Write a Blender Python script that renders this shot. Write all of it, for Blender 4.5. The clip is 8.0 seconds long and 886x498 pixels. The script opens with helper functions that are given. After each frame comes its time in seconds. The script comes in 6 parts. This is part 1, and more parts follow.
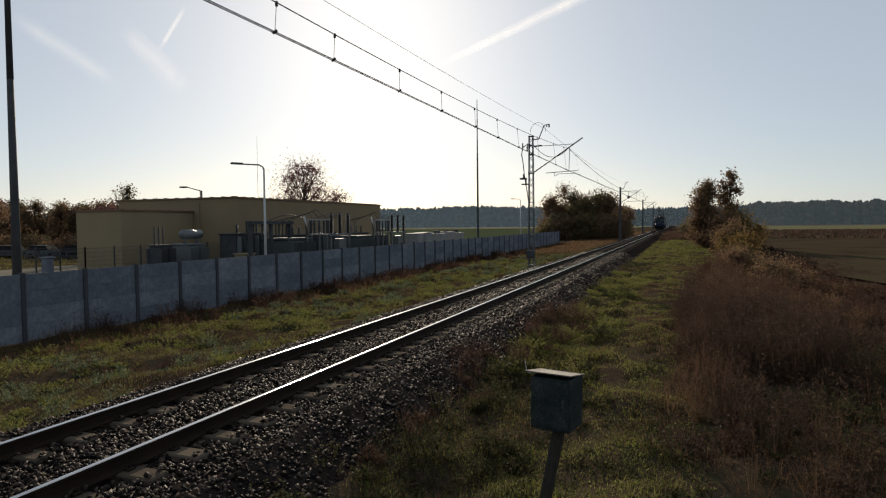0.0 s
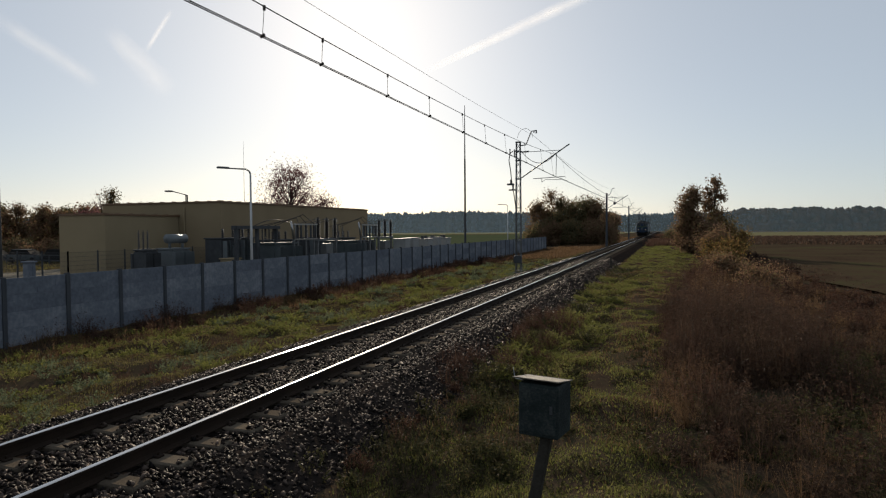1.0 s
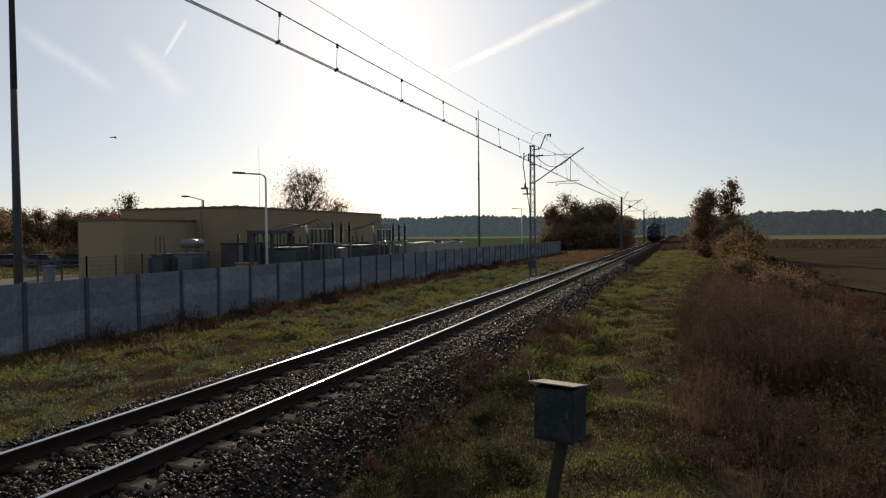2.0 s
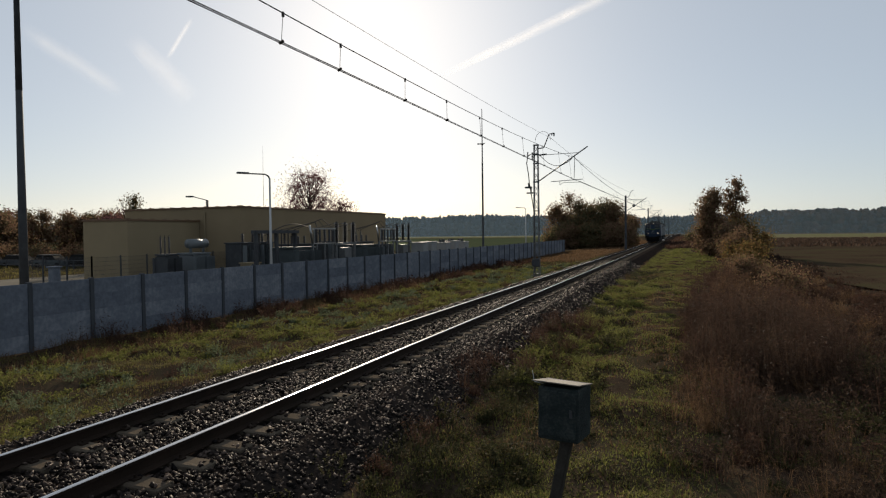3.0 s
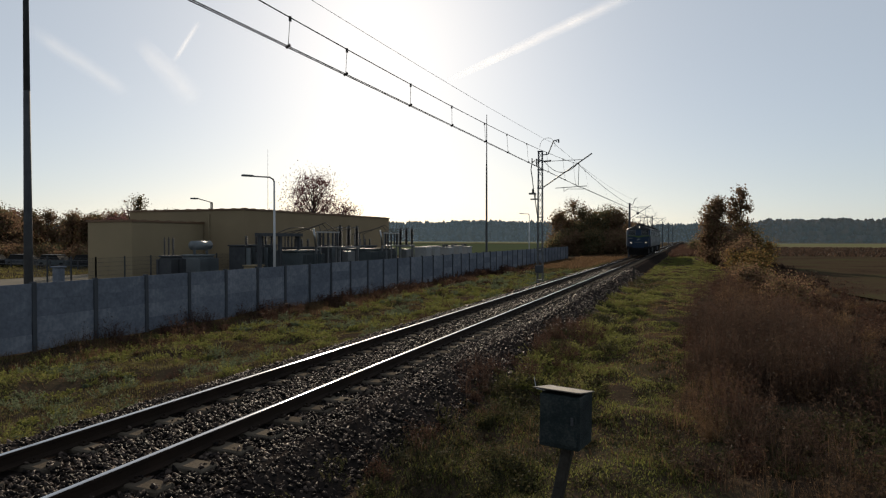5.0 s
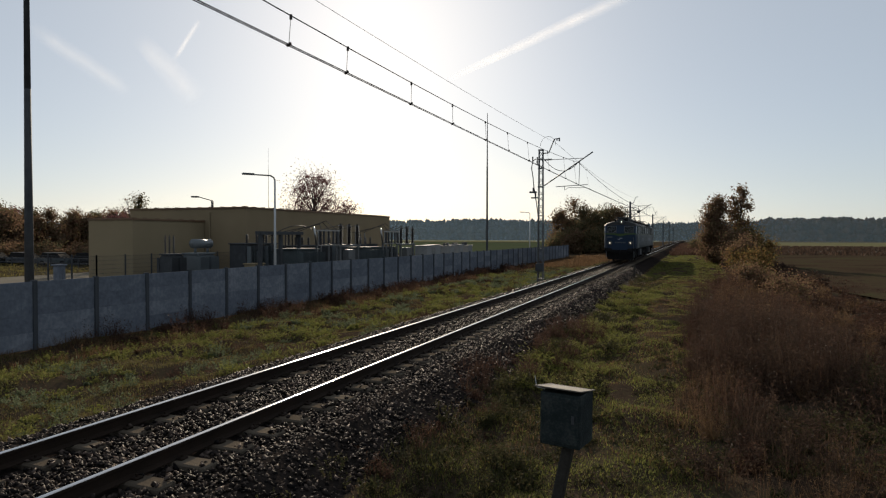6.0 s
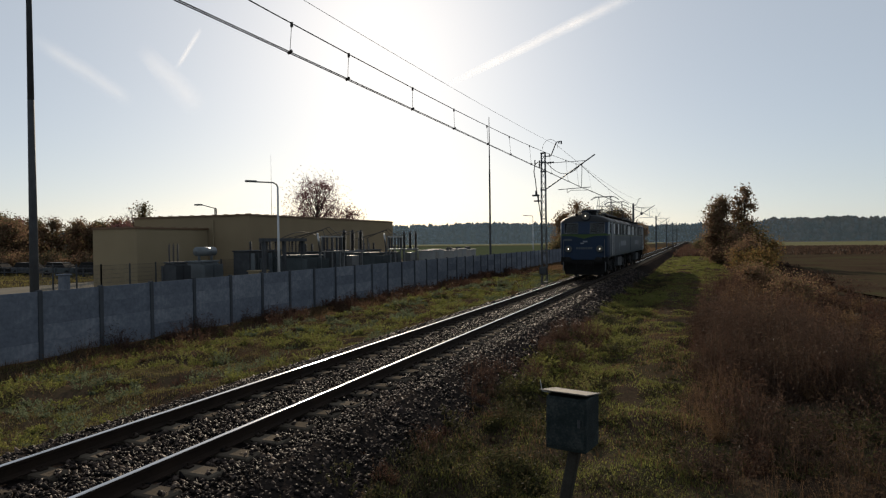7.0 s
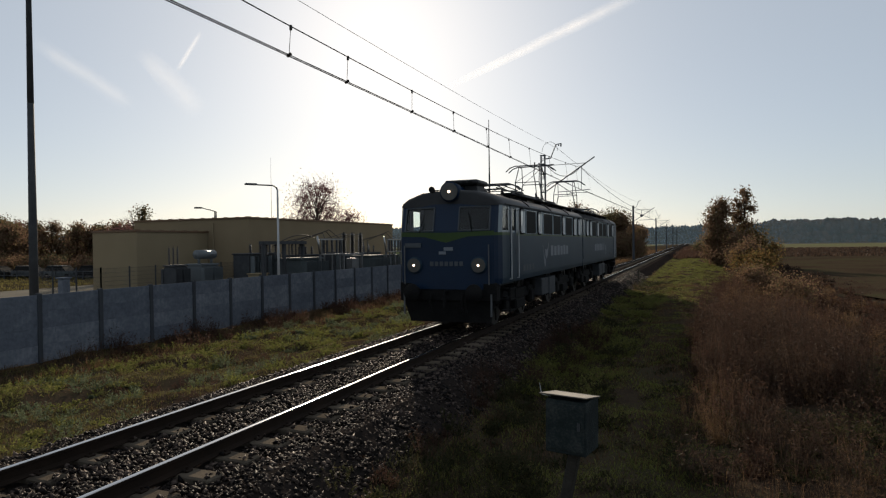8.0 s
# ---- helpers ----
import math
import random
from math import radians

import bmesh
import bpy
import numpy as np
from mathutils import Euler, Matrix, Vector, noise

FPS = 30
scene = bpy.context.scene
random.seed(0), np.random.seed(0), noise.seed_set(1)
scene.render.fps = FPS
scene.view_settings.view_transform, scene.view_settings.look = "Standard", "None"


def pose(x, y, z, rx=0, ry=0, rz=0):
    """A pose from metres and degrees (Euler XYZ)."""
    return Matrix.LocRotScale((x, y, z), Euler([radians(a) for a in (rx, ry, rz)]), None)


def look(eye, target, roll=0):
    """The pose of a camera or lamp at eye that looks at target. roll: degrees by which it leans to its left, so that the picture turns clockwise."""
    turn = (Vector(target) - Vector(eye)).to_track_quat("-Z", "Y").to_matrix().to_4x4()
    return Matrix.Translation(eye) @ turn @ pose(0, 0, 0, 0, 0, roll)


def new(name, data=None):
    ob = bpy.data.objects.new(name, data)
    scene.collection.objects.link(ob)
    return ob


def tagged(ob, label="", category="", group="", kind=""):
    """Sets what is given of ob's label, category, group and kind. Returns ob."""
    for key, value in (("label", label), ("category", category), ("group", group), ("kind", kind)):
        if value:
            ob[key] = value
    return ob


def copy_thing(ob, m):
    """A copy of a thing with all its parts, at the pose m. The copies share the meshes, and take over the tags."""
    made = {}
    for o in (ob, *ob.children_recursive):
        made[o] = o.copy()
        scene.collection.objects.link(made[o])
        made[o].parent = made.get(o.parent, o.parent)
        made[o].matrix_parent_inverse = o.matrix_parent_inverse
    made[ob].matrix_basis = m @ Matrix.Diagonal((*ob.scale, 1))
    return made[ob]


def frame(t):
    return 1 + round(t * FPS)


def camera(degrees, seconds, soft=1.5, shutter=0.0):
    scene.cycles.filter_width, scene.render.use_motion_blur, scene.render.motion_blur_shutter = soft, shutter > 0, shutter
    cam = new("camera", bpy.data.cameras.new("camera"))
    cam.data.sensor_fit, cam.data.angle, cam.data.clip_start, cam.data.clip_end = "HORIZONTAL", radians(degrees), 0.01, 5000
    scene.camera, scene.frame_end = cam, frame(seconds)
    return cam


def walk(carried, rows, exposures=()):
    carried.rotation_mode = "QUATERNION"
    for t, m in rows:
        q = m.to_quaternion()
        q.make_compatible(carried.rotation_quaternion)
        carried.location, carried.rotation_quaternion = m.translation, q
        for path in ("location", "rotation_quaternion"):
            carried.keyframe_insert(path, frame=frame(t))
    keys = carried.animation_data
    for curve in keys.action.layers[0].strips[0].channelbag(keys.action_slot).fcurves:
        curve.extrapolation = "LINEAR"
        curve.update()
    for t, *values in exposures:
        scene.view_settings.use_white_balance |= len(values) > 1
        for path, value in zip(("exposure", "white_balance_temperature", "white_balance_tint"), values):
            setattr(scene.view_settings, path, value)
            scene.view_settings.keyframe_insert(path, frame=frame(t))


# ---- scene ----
cam = camera(70.0, 8.0, soft=1.2)
PATH = [
    (0.0, (6.190, -4.875, 2.335), (5.484, -3.006, 2.256), -0.6),
    (0.5, (6.178, -4.882, 2.344), (5.470, -3.013, 2.294), -1.0),
    (1.0, (6.176, -4.865, 2.338), (5.508, -2.981, 2.275), -0.4),
    (1.5, (6.171, -4.869, 2.338), (5.477, -2.994, 2.288), -0.3),
    (3.0, (6.173, -4.870, 2.335), (5.452, -3.005, 2.284), -0.7),
    (3.5, (6.174, -4.875, 2.343), (5.447, -3.012, 2.302), -0.6),
    (4.0, (6.174, -4.870, 2.341), (5.458, -3.003, 2.296), -0.3),
    (4.5, (6.176, -4.876, 2.341), (5.450, -3.013, 2.308), -0.1),
    (6.0, (6.173, -4.881, 2.340), (5.441, -3.020, 2.300), 0.1),
    (6.5, (6.171, -4.879, 2.340), (5.441, -3.018, 2.302), -0.2),
    (7.0, (6.174, -4.879, 2.345), (5.432, -3.022, 2.319), -0.7),
    (7.5, (6.175, -4.878, 2.342), (5.438, -3.019, 2.327), -1.0),
    (8.0, (6.178, -4.864, 2.347), (5.436, -3.007, 2.329), -0.8),
]
walk(cam, [(t, look(e, a, r)) for t, e, a, r in PATH], exposures=[(0.0, 0.0), (8.0, 0.0)])

# ---- light: low autumn sun ahead of the camera, clear hazy sky ----
SUN_AZ, SUN_EL = -27.0, 21.0  # degrees from +y towards +x, and above the horizon
world = bpy.data.worlds.new("sky")
scene.world = world
world.use_nodes = True
wn, wl = world.node_tree.nodes, world.node_tree.links
sky = wn.new("ShaderNodeTexSky")
sky.sky_type, sky.sun_disc = "NISHITA", False
sky.sun_elevation, sky.sun_rotation = radians(SUN_EL), radians(SUN_AZ)
sky.altitude, sky.air_density, sky.dust_density, sky.ozone_density = 100, 0.8, 0.8, 1.6
wl.new(sky.outputs[0], wn["Background"].inputs[0])
wn["Background"].inputs[1].default_value = 0.035
veil, both = wn.new("ShaderNodeBackground"), wn.new("ShaderNodeAddShader")  # even pale veil of high haze
veil.inputs[0].default_value, veil.inputs[1].default_value = (0.825, 0.895, 0.945, 1), 0.405
wl.new(wn["Background"].outputs[0], both.inputs[0])
wl.new(veil.outputs[0], both.inputs[1])
wl.new(both.outputs[0], wn["World Output"].inputs[0])
sun = new("sun", bpy.data.lights.new("sun", "SUN"))
sun.data.energy, sun.data.angle, sun.data.color = 5.0, radians(0.55), (1.0, 0.84, 0.64)
_a, _e = radians(SUN_AZ), radians(SUN_EL)
SUN_DIR = Vector((math.sin(_a) * math.cos(_e), math.cos(_a) * math.cos(_e), math.sin(_e)))
sun.matrix_world = look(SUN_DIR * 200, (0, 0, 0))


# ---- materials ----
def material(name, colours, rough=0.8, metal=0.0, scale=6.0, fine=60.0, bump=0.2, spec=0.3, island=0.0, translucent=0.0, obj=0.0, stretch=(1, 1, 1)):
    """A surface with colour variation at two scales and fine relief. colours: two or three RGB stops."""
    m = bpy.data.materials.new(name)
    m.use_nodes = True
    n, l = m.node_tree.nodes, m.node_tree.links
    b = n["Principled BSDF"]
    b.inputs["Roughness"].default_value = rough
    b.inputs["Metallic"].default_value = metal
    b.inputs["Specular IOR Level"].default_value = spec
    geo = n.new("ShaderNodeNewGeometry")
    mp = n.new("ShaderNodeMapping")
    mp.inputs["Scale"].default_value = stretch
    tc = n.new("ShaderNodeTexCoord")
    l.new(tc.outputs["Object"], mp.inputs[0])
    big = n.new("ShaderNodeTexNoise")
    big.inputs["Scale"].default_value, big.inputs["Detail"].default_value = scale, 5
    small = n.new("ShaderNodeTexNoise")
    small.inputs["Scale"].default_value, small.inputs["Detail"].default_value = fine, 3
    l.new(mp.outputs[0], big.inputs["Vector"])
    l.new(mp.outputs[0], small.inputs["Vector"])
    mix = n.new("ShaderNodeMix")
    mix.data_type = "FLOAT"
    mix.inputs[0].default_value = 0.4
    l.new(big.outputs["Fac"], mix.inputs[2])
    l.new(small.outputs["Fac"], mix.inputs[3])
    fac = mix.outputs[0]
    for amount, source in ((island, geo.outputs["Random Per Island"]), (obj, None)):
        if amount:
            if source is None:
                source = n.new("ShaderNodeObjectInfo").outputs["Random"]
            m2 = n.new("ShaderNodeMix")
            m2.data_type = "FLOAT"
            m2.inputs[0].default_value = amount
            l.new(fac, m2.inputs[2])
            l.new(source, m2.inputs[3])
            fac = m2.outputs[0]
    ramp = n.new("ShaderNodeValToRGB")
    els = ramp.color_ramp.elements
    lo, hi = (0.3, 0.7) if not (island or obj) else (0.2, 0.8)
    while len(els) < len(colours):
        els.new(0.5)
    for k, c in enumerate(colours):
        els[k].position = lo + (hi - lo) * k / max(1, len(colours) - 1)
        els[k].color = (*c, 1)
    l.new(fac, ramp.inputs[0])
    l.new(ramp.outputs[0], b.inputs["Base Color"])
    if bump:
        bp = n.new("ShaderNodeBump")
        bp.inputs["Strength"].default_value, bp.inputs["Distance"].default_value = bump, 0.02
        l.new(small.outputs["Fac"], bp.inputs["Height"])
        l.new(bp.outputs[0], b.inputs["Normal"])
    if translucent:
        tr = n.new("ShaderNodeBsdfTranslucent")
        l.new(ramp.outputs[0], tr.inputs[0])
        ms = n.new("ShaderNodeMixShader")
        ms.inputs[0].default_value = translucent
        l.new(b.outputs[0], ms.inputs[1])
        l.new(tr.outputs[0], ms.inputs[2])
        l.new(ms.outputs[0], n["Material Output"].inputs[0])
    return m


def glow(name, colour, strength):
    m = bpy.data.materials.new(name)
    m.use_nodes = True
    b = m.node_tree.nodes["Principled BSDF"]
    b.inputs["Base Color"].default_value = (0.8, 0.8, 0.8, 1)
    b.inputs["Emission Color"].default_value = (*colour, 1)
    b.inputs["Emission Strength"].default_value = strength
    return m


def glass(name, tint=(0.75, 0.85, 0.9)):
    m = bpy.data.materials.new(name)
    m.use_nodes = True
    n, l = m.node_tree.nodes, m.node_tree.links
    t, g = n.new("ShaderNodeBsdfTransparent"), n.new("ShaderNodeBsdfGlossy")
    t.inputs[0].default_value = (*tint, 1)
    g.inputs["Roughness"].default_value = 0.03
    f = n.new("ShaderNodeFresnel")
    f.inputs[0].default_value = 1.5
    s = n.new("ShaderNodeMixShader")
    l.new(f.outputs[0], s.inputs[0])
    l.new(t.outputs[0], s.inputs[1])
    l.new(g.outputs[0], s.inputs[2])
    l.new(s.outputs[0], n["Material Output"].inputs[0])
    return m


M_SOIL = material("soil_with_dead_grass", [(0.0218, 0.0158, 0.0134), (0.0475, 0.0358, 0.0251), (0.0376, 0.0400, 0.0201)], 0.95, scale=0.8, fine=12, bump=1.0, spec=0.0)
M_PLOUGH = material("ploughed_soil", [(0.0188, 0.0140, 0.0109), (0.0470, 0.0348, 0.0246), (0.0414, 0.0524, 0.0218)], 0.95, scale=0.12, fine=2.2, bump=0.9, spec=0.0)
M_GREENFIELD = material("young_crop", [(0.0388, 0.0521, 0.0294), (0.0581, 0.0670, 0.0405)], 0.95, scale=0.02, fine=0.8, bump=0.3, spec=0.0)
M_PALEFIELD = material("stubble_field", [(0.0972, 0.1011, 0.0499), (0.1296, 0.1166, 0.0768)], 0.95, scale=0.02, fine=0.8, bump=0.3, spec=0.0)
M_YARD = material("pale_yard_paving", [(0.12, 0.1104, 0.0936), (0.18, 0.1656, 0.138)], 0.9, scale=0.4, fine=20, bump=0.2, spec=0.0)
M_BALLAST = material("ballast_bed", [(0.0103, 0.0093, 0.0087), (0.0311, 0.0247, 0.0220)], 0.95, scale=3, fine=22, bump=1.0, spec=0.0)
M_STONE = material("crushed_stone", [(0.0074, 0.0069, 0.0074), (0.0205, 0.0166, 0.0156), (0.0880, 0.0678, 0.0575)], 0.5, scale=0.8, fine=40, bump=0.25, spec=0.02, island=0.75)
M_RAILTOP = material("polished_rail_head", [(0.46, 0.45, 0.44), (0.58, 0.57, 0.56)], 0.15, metal=1.0, scale=3, fine=150, bump=0.02, stretch=(1, 0.05, 1))
M_RAIL = material("rusty_rail_side", [(0.012, 0.009, 0.007), (0.028, 0.018, 0.013)], 0.85, metal=0.0, scale=3, fine=60, bump=0.3, spec=0.1)
M_SLEEPER = material("weathered_concrete_sleeper", [(0.0619, 0.0506, 0.0394), (0.1238, 0.1035, 0.081)], 0.9, scale=5, fine=45, bump=0.5, obj=0.35, spec=0.0)
M_FENCE = material("grey_cast_concrete", [(0.0706, 0.0834, 0.1058), (0.1294, 0.1449, 0.1739), (0.2352, 0.2499, 0.2772)], 0.92, scale=2.2, fine=9, bump=0.8, obj=0.2, spec=0.0)
M_FPOST = material("darker_concrete_post", [(0.0368, 0.042, 0.0494), (0.0714, 0.0766, 0.0861)], 0.92, scale=2, fine=30, bump=0.4, obj=0.3, spec=0.0)
M_RENDER = material("ochre_render", [(0.19, 0.148, 0.092), (0.235, 0.185, 0.118)], 0.9, scale=0.5, fine=30, bump=0.15, spec=0.08)
M_RENDER2 = material("cream_render", [(0.21, 0.168, 0.105), (0.25, 0.203, 0.13)], 0.9, scale=0.5, fine=30, bump=0.15, spec=0.1)
M_COPING = material("brown_coping", [(0.10, 0.06, 0.035), (0.15, 0.09, 0.05)], 0.6, scale=3, fine=30, bump=0.1)
M_STEEL = material("galvanised_steel", [(0.075, 0.08, 0.084), (0.125, 0.13, 0.136)], 0.55, metal=0.4, scale=3, fine=40, bump=0.1)
M_DARKSTEEL = material("dark_painted_steel", [(0.034, 0.037, 0.042), (0.064, 0.068, 0.073)], 0.72, metal=0.1, scale=3, fine=40, bump=0.1, spec=0.15)
M_WHITEPOLE = material("pale_aluminium_pole", [(0.36, 0.37, 0.38), (0.44, 0.45, 0.46)], 0.45, metal=0.2, scale=3, fine=40, bump=0.05)
M_WIRE = material("copper_wire", [(0.03, 0.025, 0.022), (0.05, 0.042, 0.036)], 0.6, metal=0.3, scale=3, fine=40, bump=0)
M_INSUL = material("dark_porcelain", [(0.024, 0.022, 0.022), (0.042, 0.038, 0.037)], 0.25, scale=3, fine=30, bump=0)
M_TANK = material("grey_green_tank_paint", [(0.045, 0.056, 0.06), (0.078, 0.09, 0.096)], 0.75, scale=2, fine=30, bump=0.1, spec=0.1)
M_TANKLIGHT = material("pale_grey_tank_paint", [(0.085, 0.10, 0.11), (0.13, 0.145, 0.155)], 0.35, scale=2, fine=30, bump=0.05)
M_ALU = material("bright_aluminium_bar", [(0.25, 0.25, 0.25), (0.31, 0.31, 0.31)], 0.28, metal=1.0, scale=3, fine=60, bump=0.05)
M_WHITE = material("white_sheet_metal", [(0.17, 0.18, 0.185), (0.23, 0.238, 0.24)], 0.6, scale=2, fine=30, bump=0.05, spec=0.1)
M_BOX = material("worn_grey_green_paint", [(0.008, 0.012, 0.013), (0.016, 0.023, 0.024), (0.045, 0.052, 0.05)], 0.7, scale=9, fine=60, bump=0.35, spec=0.12)
# lid colour set paler than the box to imitate reflected sky
M_LID = material("weathered_sky_pale_lid", [(0.09, 0.0788, 0.0638), (0.15, 0.1312, 0.1087)], 0.55, metal=0.3, scale=9, fine=80, bump=0.2, spec=0.3)
M_CONCPOST = material("old_concrete_post", [(0.022, 0.021, 0.018), (0.05, 0.046, 0.04)], 0.9, scale=8, fine=60, bump=0.5, spec=0.1)
M_BARK = material("bark", [(0.035, 0.028, 0.02), (0.07, 0.055, 0.04)], 0.9, scale=6, fine=40, bump=0.6, stretch=(1, 1, 0.3))
LEAF = dict(rough=0.85, scale=0.5, fine=6, bump=0, spec=0.0, island=0.6, translucent=0.5)
M_LEAF_DARK = material("dark_autumn_leaves", [(0.0697, 0.0752, 0.0403), (0.1185, 0.1066, 0.0604), (0.1812, 0.1129, 0.0604)], **LEAF)
M_LEAF_GOLD = material("yellowing_leaves", [(0.0734, 0.0727, 0.0271), (0.1396, 0.0926, 0.0381), (0.1837, 0.1057, 0.0435)], **LEAF)
M_LEAF_BROWN = material("brown_autumn_leaves", [(0.1185, 0.0773, 0.0513), (0.1895, 0.1159, 0.0769), (0.1185, 0.1048, 0.0513)], **LEAF)
M_LEAF_RUST = material("rust_leaves", [(0.1185, 0.0564, 0.0604), (0.1673, 0.0815, 0.0805), (0.1115, 0.0690, 0.0604)], **LEAF)
# blue tint in the far pines' base colour stands in for distance haze
M_PINE = material("haze_tinted_pine_wood", [(0.0180, 0.0324, 0.0439), (0.0324, 0.0468, 0.0606), (0.0504, 0.0540, 0.0522)], 0.8, scale=0.02, fine=0.6, bump=0, island=0.5, translucent=0.3, spec=0.0)
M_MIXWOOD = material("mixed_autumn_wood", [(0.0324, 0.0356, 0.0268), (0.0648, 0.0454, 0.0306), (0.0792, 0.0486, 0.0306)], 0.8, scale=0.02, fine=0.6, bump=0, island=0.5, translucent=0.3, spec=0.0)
GR = dict(rough=0.65, scale=0.6, fine=4, bump=0, spec=0.04, island=0.45, translucent=0.5)
M_GRASS = material("verge_grass", [(0.0247, 0.0217, 0.0131), (0.0919, 0.0745, 0.0340), (0.1229, 0.1148, 0.0392), (0.1968, 0.1319, 0.0786)], **{**GR, "scale": 1.1, "island": 0.25})
M_PATHGRASS = material("lush_path_grass", [(0.0569, 0.0495, 0.0309), (0.1076, 0.1175, 0.0336), (0.1708, 0.1730, 0.0506), (0.2151, 0.1667, 0.0983)], **{**GR, "scale": 0.9, "island": 0.3})
M_DRY = material("dry_grass", [(0.0487, 0.0340, 0.0179), (0.1034, 0.0636, 0.0358), (0.1704, 0.1136, 0.0683)], **{**GR, "scale": 0.9, "island": 0.35})
M_WEED = material("reddish_dry_weeds", [(0.0245, 0.0201, 0.0129), (0.0584, 0.0318, 0.0246), (0.0943, 0.0633, 0.0442)], **{**GR, "scale": 0.9, "island": 0.35})
M_WEEDDARK = material("dark_purple_brown_weeds", [(0.0203, 0.0154, 0.0121), (0.0493, 0.0336, 0.0257), (0.0899, 0.0588, 0.0432)], **{**GR, "scale": 0.9, "island": 0.35})
M_WEEDGREEN = material("green_herbs", [(0.0202, 0.0239, 0.0127), (0.0440, 0.0462, 0.0213), (0.0688, 0.0526, 0.0311)], **GR)
M_WEEDPALE = material("pale_sage_herbs", [(0.0629, 0.0821, 0.0421), (0.1373, 0.1583, 0.0983)], **GR)
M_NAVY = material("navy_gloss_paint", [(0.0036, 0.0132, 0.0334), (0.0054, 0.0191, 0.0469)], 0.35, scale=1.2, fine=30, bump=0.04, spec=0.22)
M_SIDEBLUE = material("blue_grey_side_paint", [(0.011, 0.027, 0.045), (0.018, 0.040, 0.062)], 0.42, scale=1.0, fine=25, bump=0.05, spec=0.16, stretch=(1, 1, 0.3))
M_PALEBAND = material("pale_grey_band_paint", [(0.1570, 0.1931, 0.2192), (0.2170, 0.2616, 0.2923)], 0.25, scale=1.0, fine=25, bump=0.05, spec=0.5)
M_GREENLINE = material("lime_stripe_paint", [(0.0210, 0.0468, 0.0084), (0.0330, 0.0660, 0.0112)], 0.45, scale=1.0, fine=25, bump=0.03)
M_ROOF = material("sooty_roof_paint", [(0.0131, 0.0135, 0.0150), (0.0257, 0.0266, 0.0284)], 0.55, scale=1.5, fine=20, bump=0.15, spec=0.25)
M_BLACK = material("greasy_black_underframe", [(0.007, 0.007, 0.0075), (0.016, 0.0155, 0.015)], 0.8, scale=3, fine=20, bump=0.3, spec=0.08)
M_INTERIOR = material("dark_cab_interior", [(0.02, 0.022, 0.02), (0.04, 0.042, 0.04)], 0.8, scale=2, fine=20, bump=0)
M_WHEEL = material("worn_wheel_steel", [(0.0175, 0.0158, 0.0140), (0.0350, 0.0315, 0.0280)], 0.55, metal=0.5, scale=4, fine=30, bump=0.1)
M_DECAL = material("faded_white_lettering_paint", [(0.14, 0.16, 0.185), (0.18, 0.2, 0.225)], 0.5, scale=3, fine=30, bump=0)
M_DECALDIM = material("worn_lettering_paint", [(0.04, 0.05, 0.06), (0.07, 0.08, 0.09)], 0.5, scale=3, fine=30, bump=0)
# pale base stands in for sky reflected in narrow side windows
M_PALEPANE = material("sky_reflection_pane", [(0.42, 0.44, 0.45), (0.50, 0.52, 0.53)], 0.08, scale=2, fine=20, bump=0, spec=1.0)
M_GLASS = glass("window_glass")
M_HEADLAMP = glow("headlamp_filament", (1.0, 0.74, 0.52), 5.0)
M_REFLECTOR = material("aged_reflector_glass", [(0.05, 0.05, 0.048), (0.09, 0.087, 0.08)], 0.35, metal=0.3, scale=3, fine=30, bump=0)
M_BIRD = material("dark_feathers", [(0.02, 0.02, 0.022), (0.04, 0.04, 0.042)], 0.8, scale=20, fine=80, bump=0)


# ---- mesh helpers ----
def box(bm, x0, y0, z0, x1, y1, z1, bevel=0.0):
    """A box between two corners, optionally with bevelled edges."""
    m = Matrix.LocRotScale(((x0 + x1) / 2, (y0 + y1) / 2, (z0 + z1) / 2), None, (abs(x1 - x0), abs(y1 - y0), abs(z1 - z0)))
    vs = bmesh.ops.create_cube(bm, size=1, matrix=m)["verts"]
    if bevel:
        es = list({e for v in vs for e in v.link_edges})
        bmesh.ops.bevel(bm, geom=es, offset=bevel, segments=1, affect="EDGES")
    return bm


def tube(bm, p, q, r0, r1=None, seg=8):
    """A tapered round bar from p to q."""
    p, q = Vector(p), Vector(q)
    d = q - p
    m = Matrix.Translation((p + q) / 2) @ d.to_track_quat("Z", "Y").to_matrix().to_4x4()
    bmesh.ops.create_cone(bm, cap_ends=True, segments=seg, radius1=r0, radius2=r0 if r1 is None else r1, depth=d.length, matrix=m)
    return bm


def sweep(bm, pts, r, seg=6):
    """One continuous round bar along a line of points."""
    rings = []
    for k, p in enumerate(pts):
        d = (Vector(pts[min(k + 1, len(pts) - 1)]) - Vector(pts[max(k - 1, 0)])).normalized()
        a = d.cross(Vector((0, 0, 1)) if abs(d.z) < 0.9 else Vector((1, 0, 0))).normalized()
        b = d.cross(a)
        rings.append([bm.verts.new(Vector(p) + (a * math.cos(6.2832 * j / seg) + b * math.sin(6.2832 * j / seg)) * r) for j in range(seg)])
    for g, h in zip(rings, rings[1:]):
        for j in range(seg):
            bm.faces.new((g[j], g[(j + 1) % seg], h[(j + 1) % seg], h[j]))
    bm.faces.new(rings[0][::-1])
    bm.faces.new(rings[-1])
    return bm


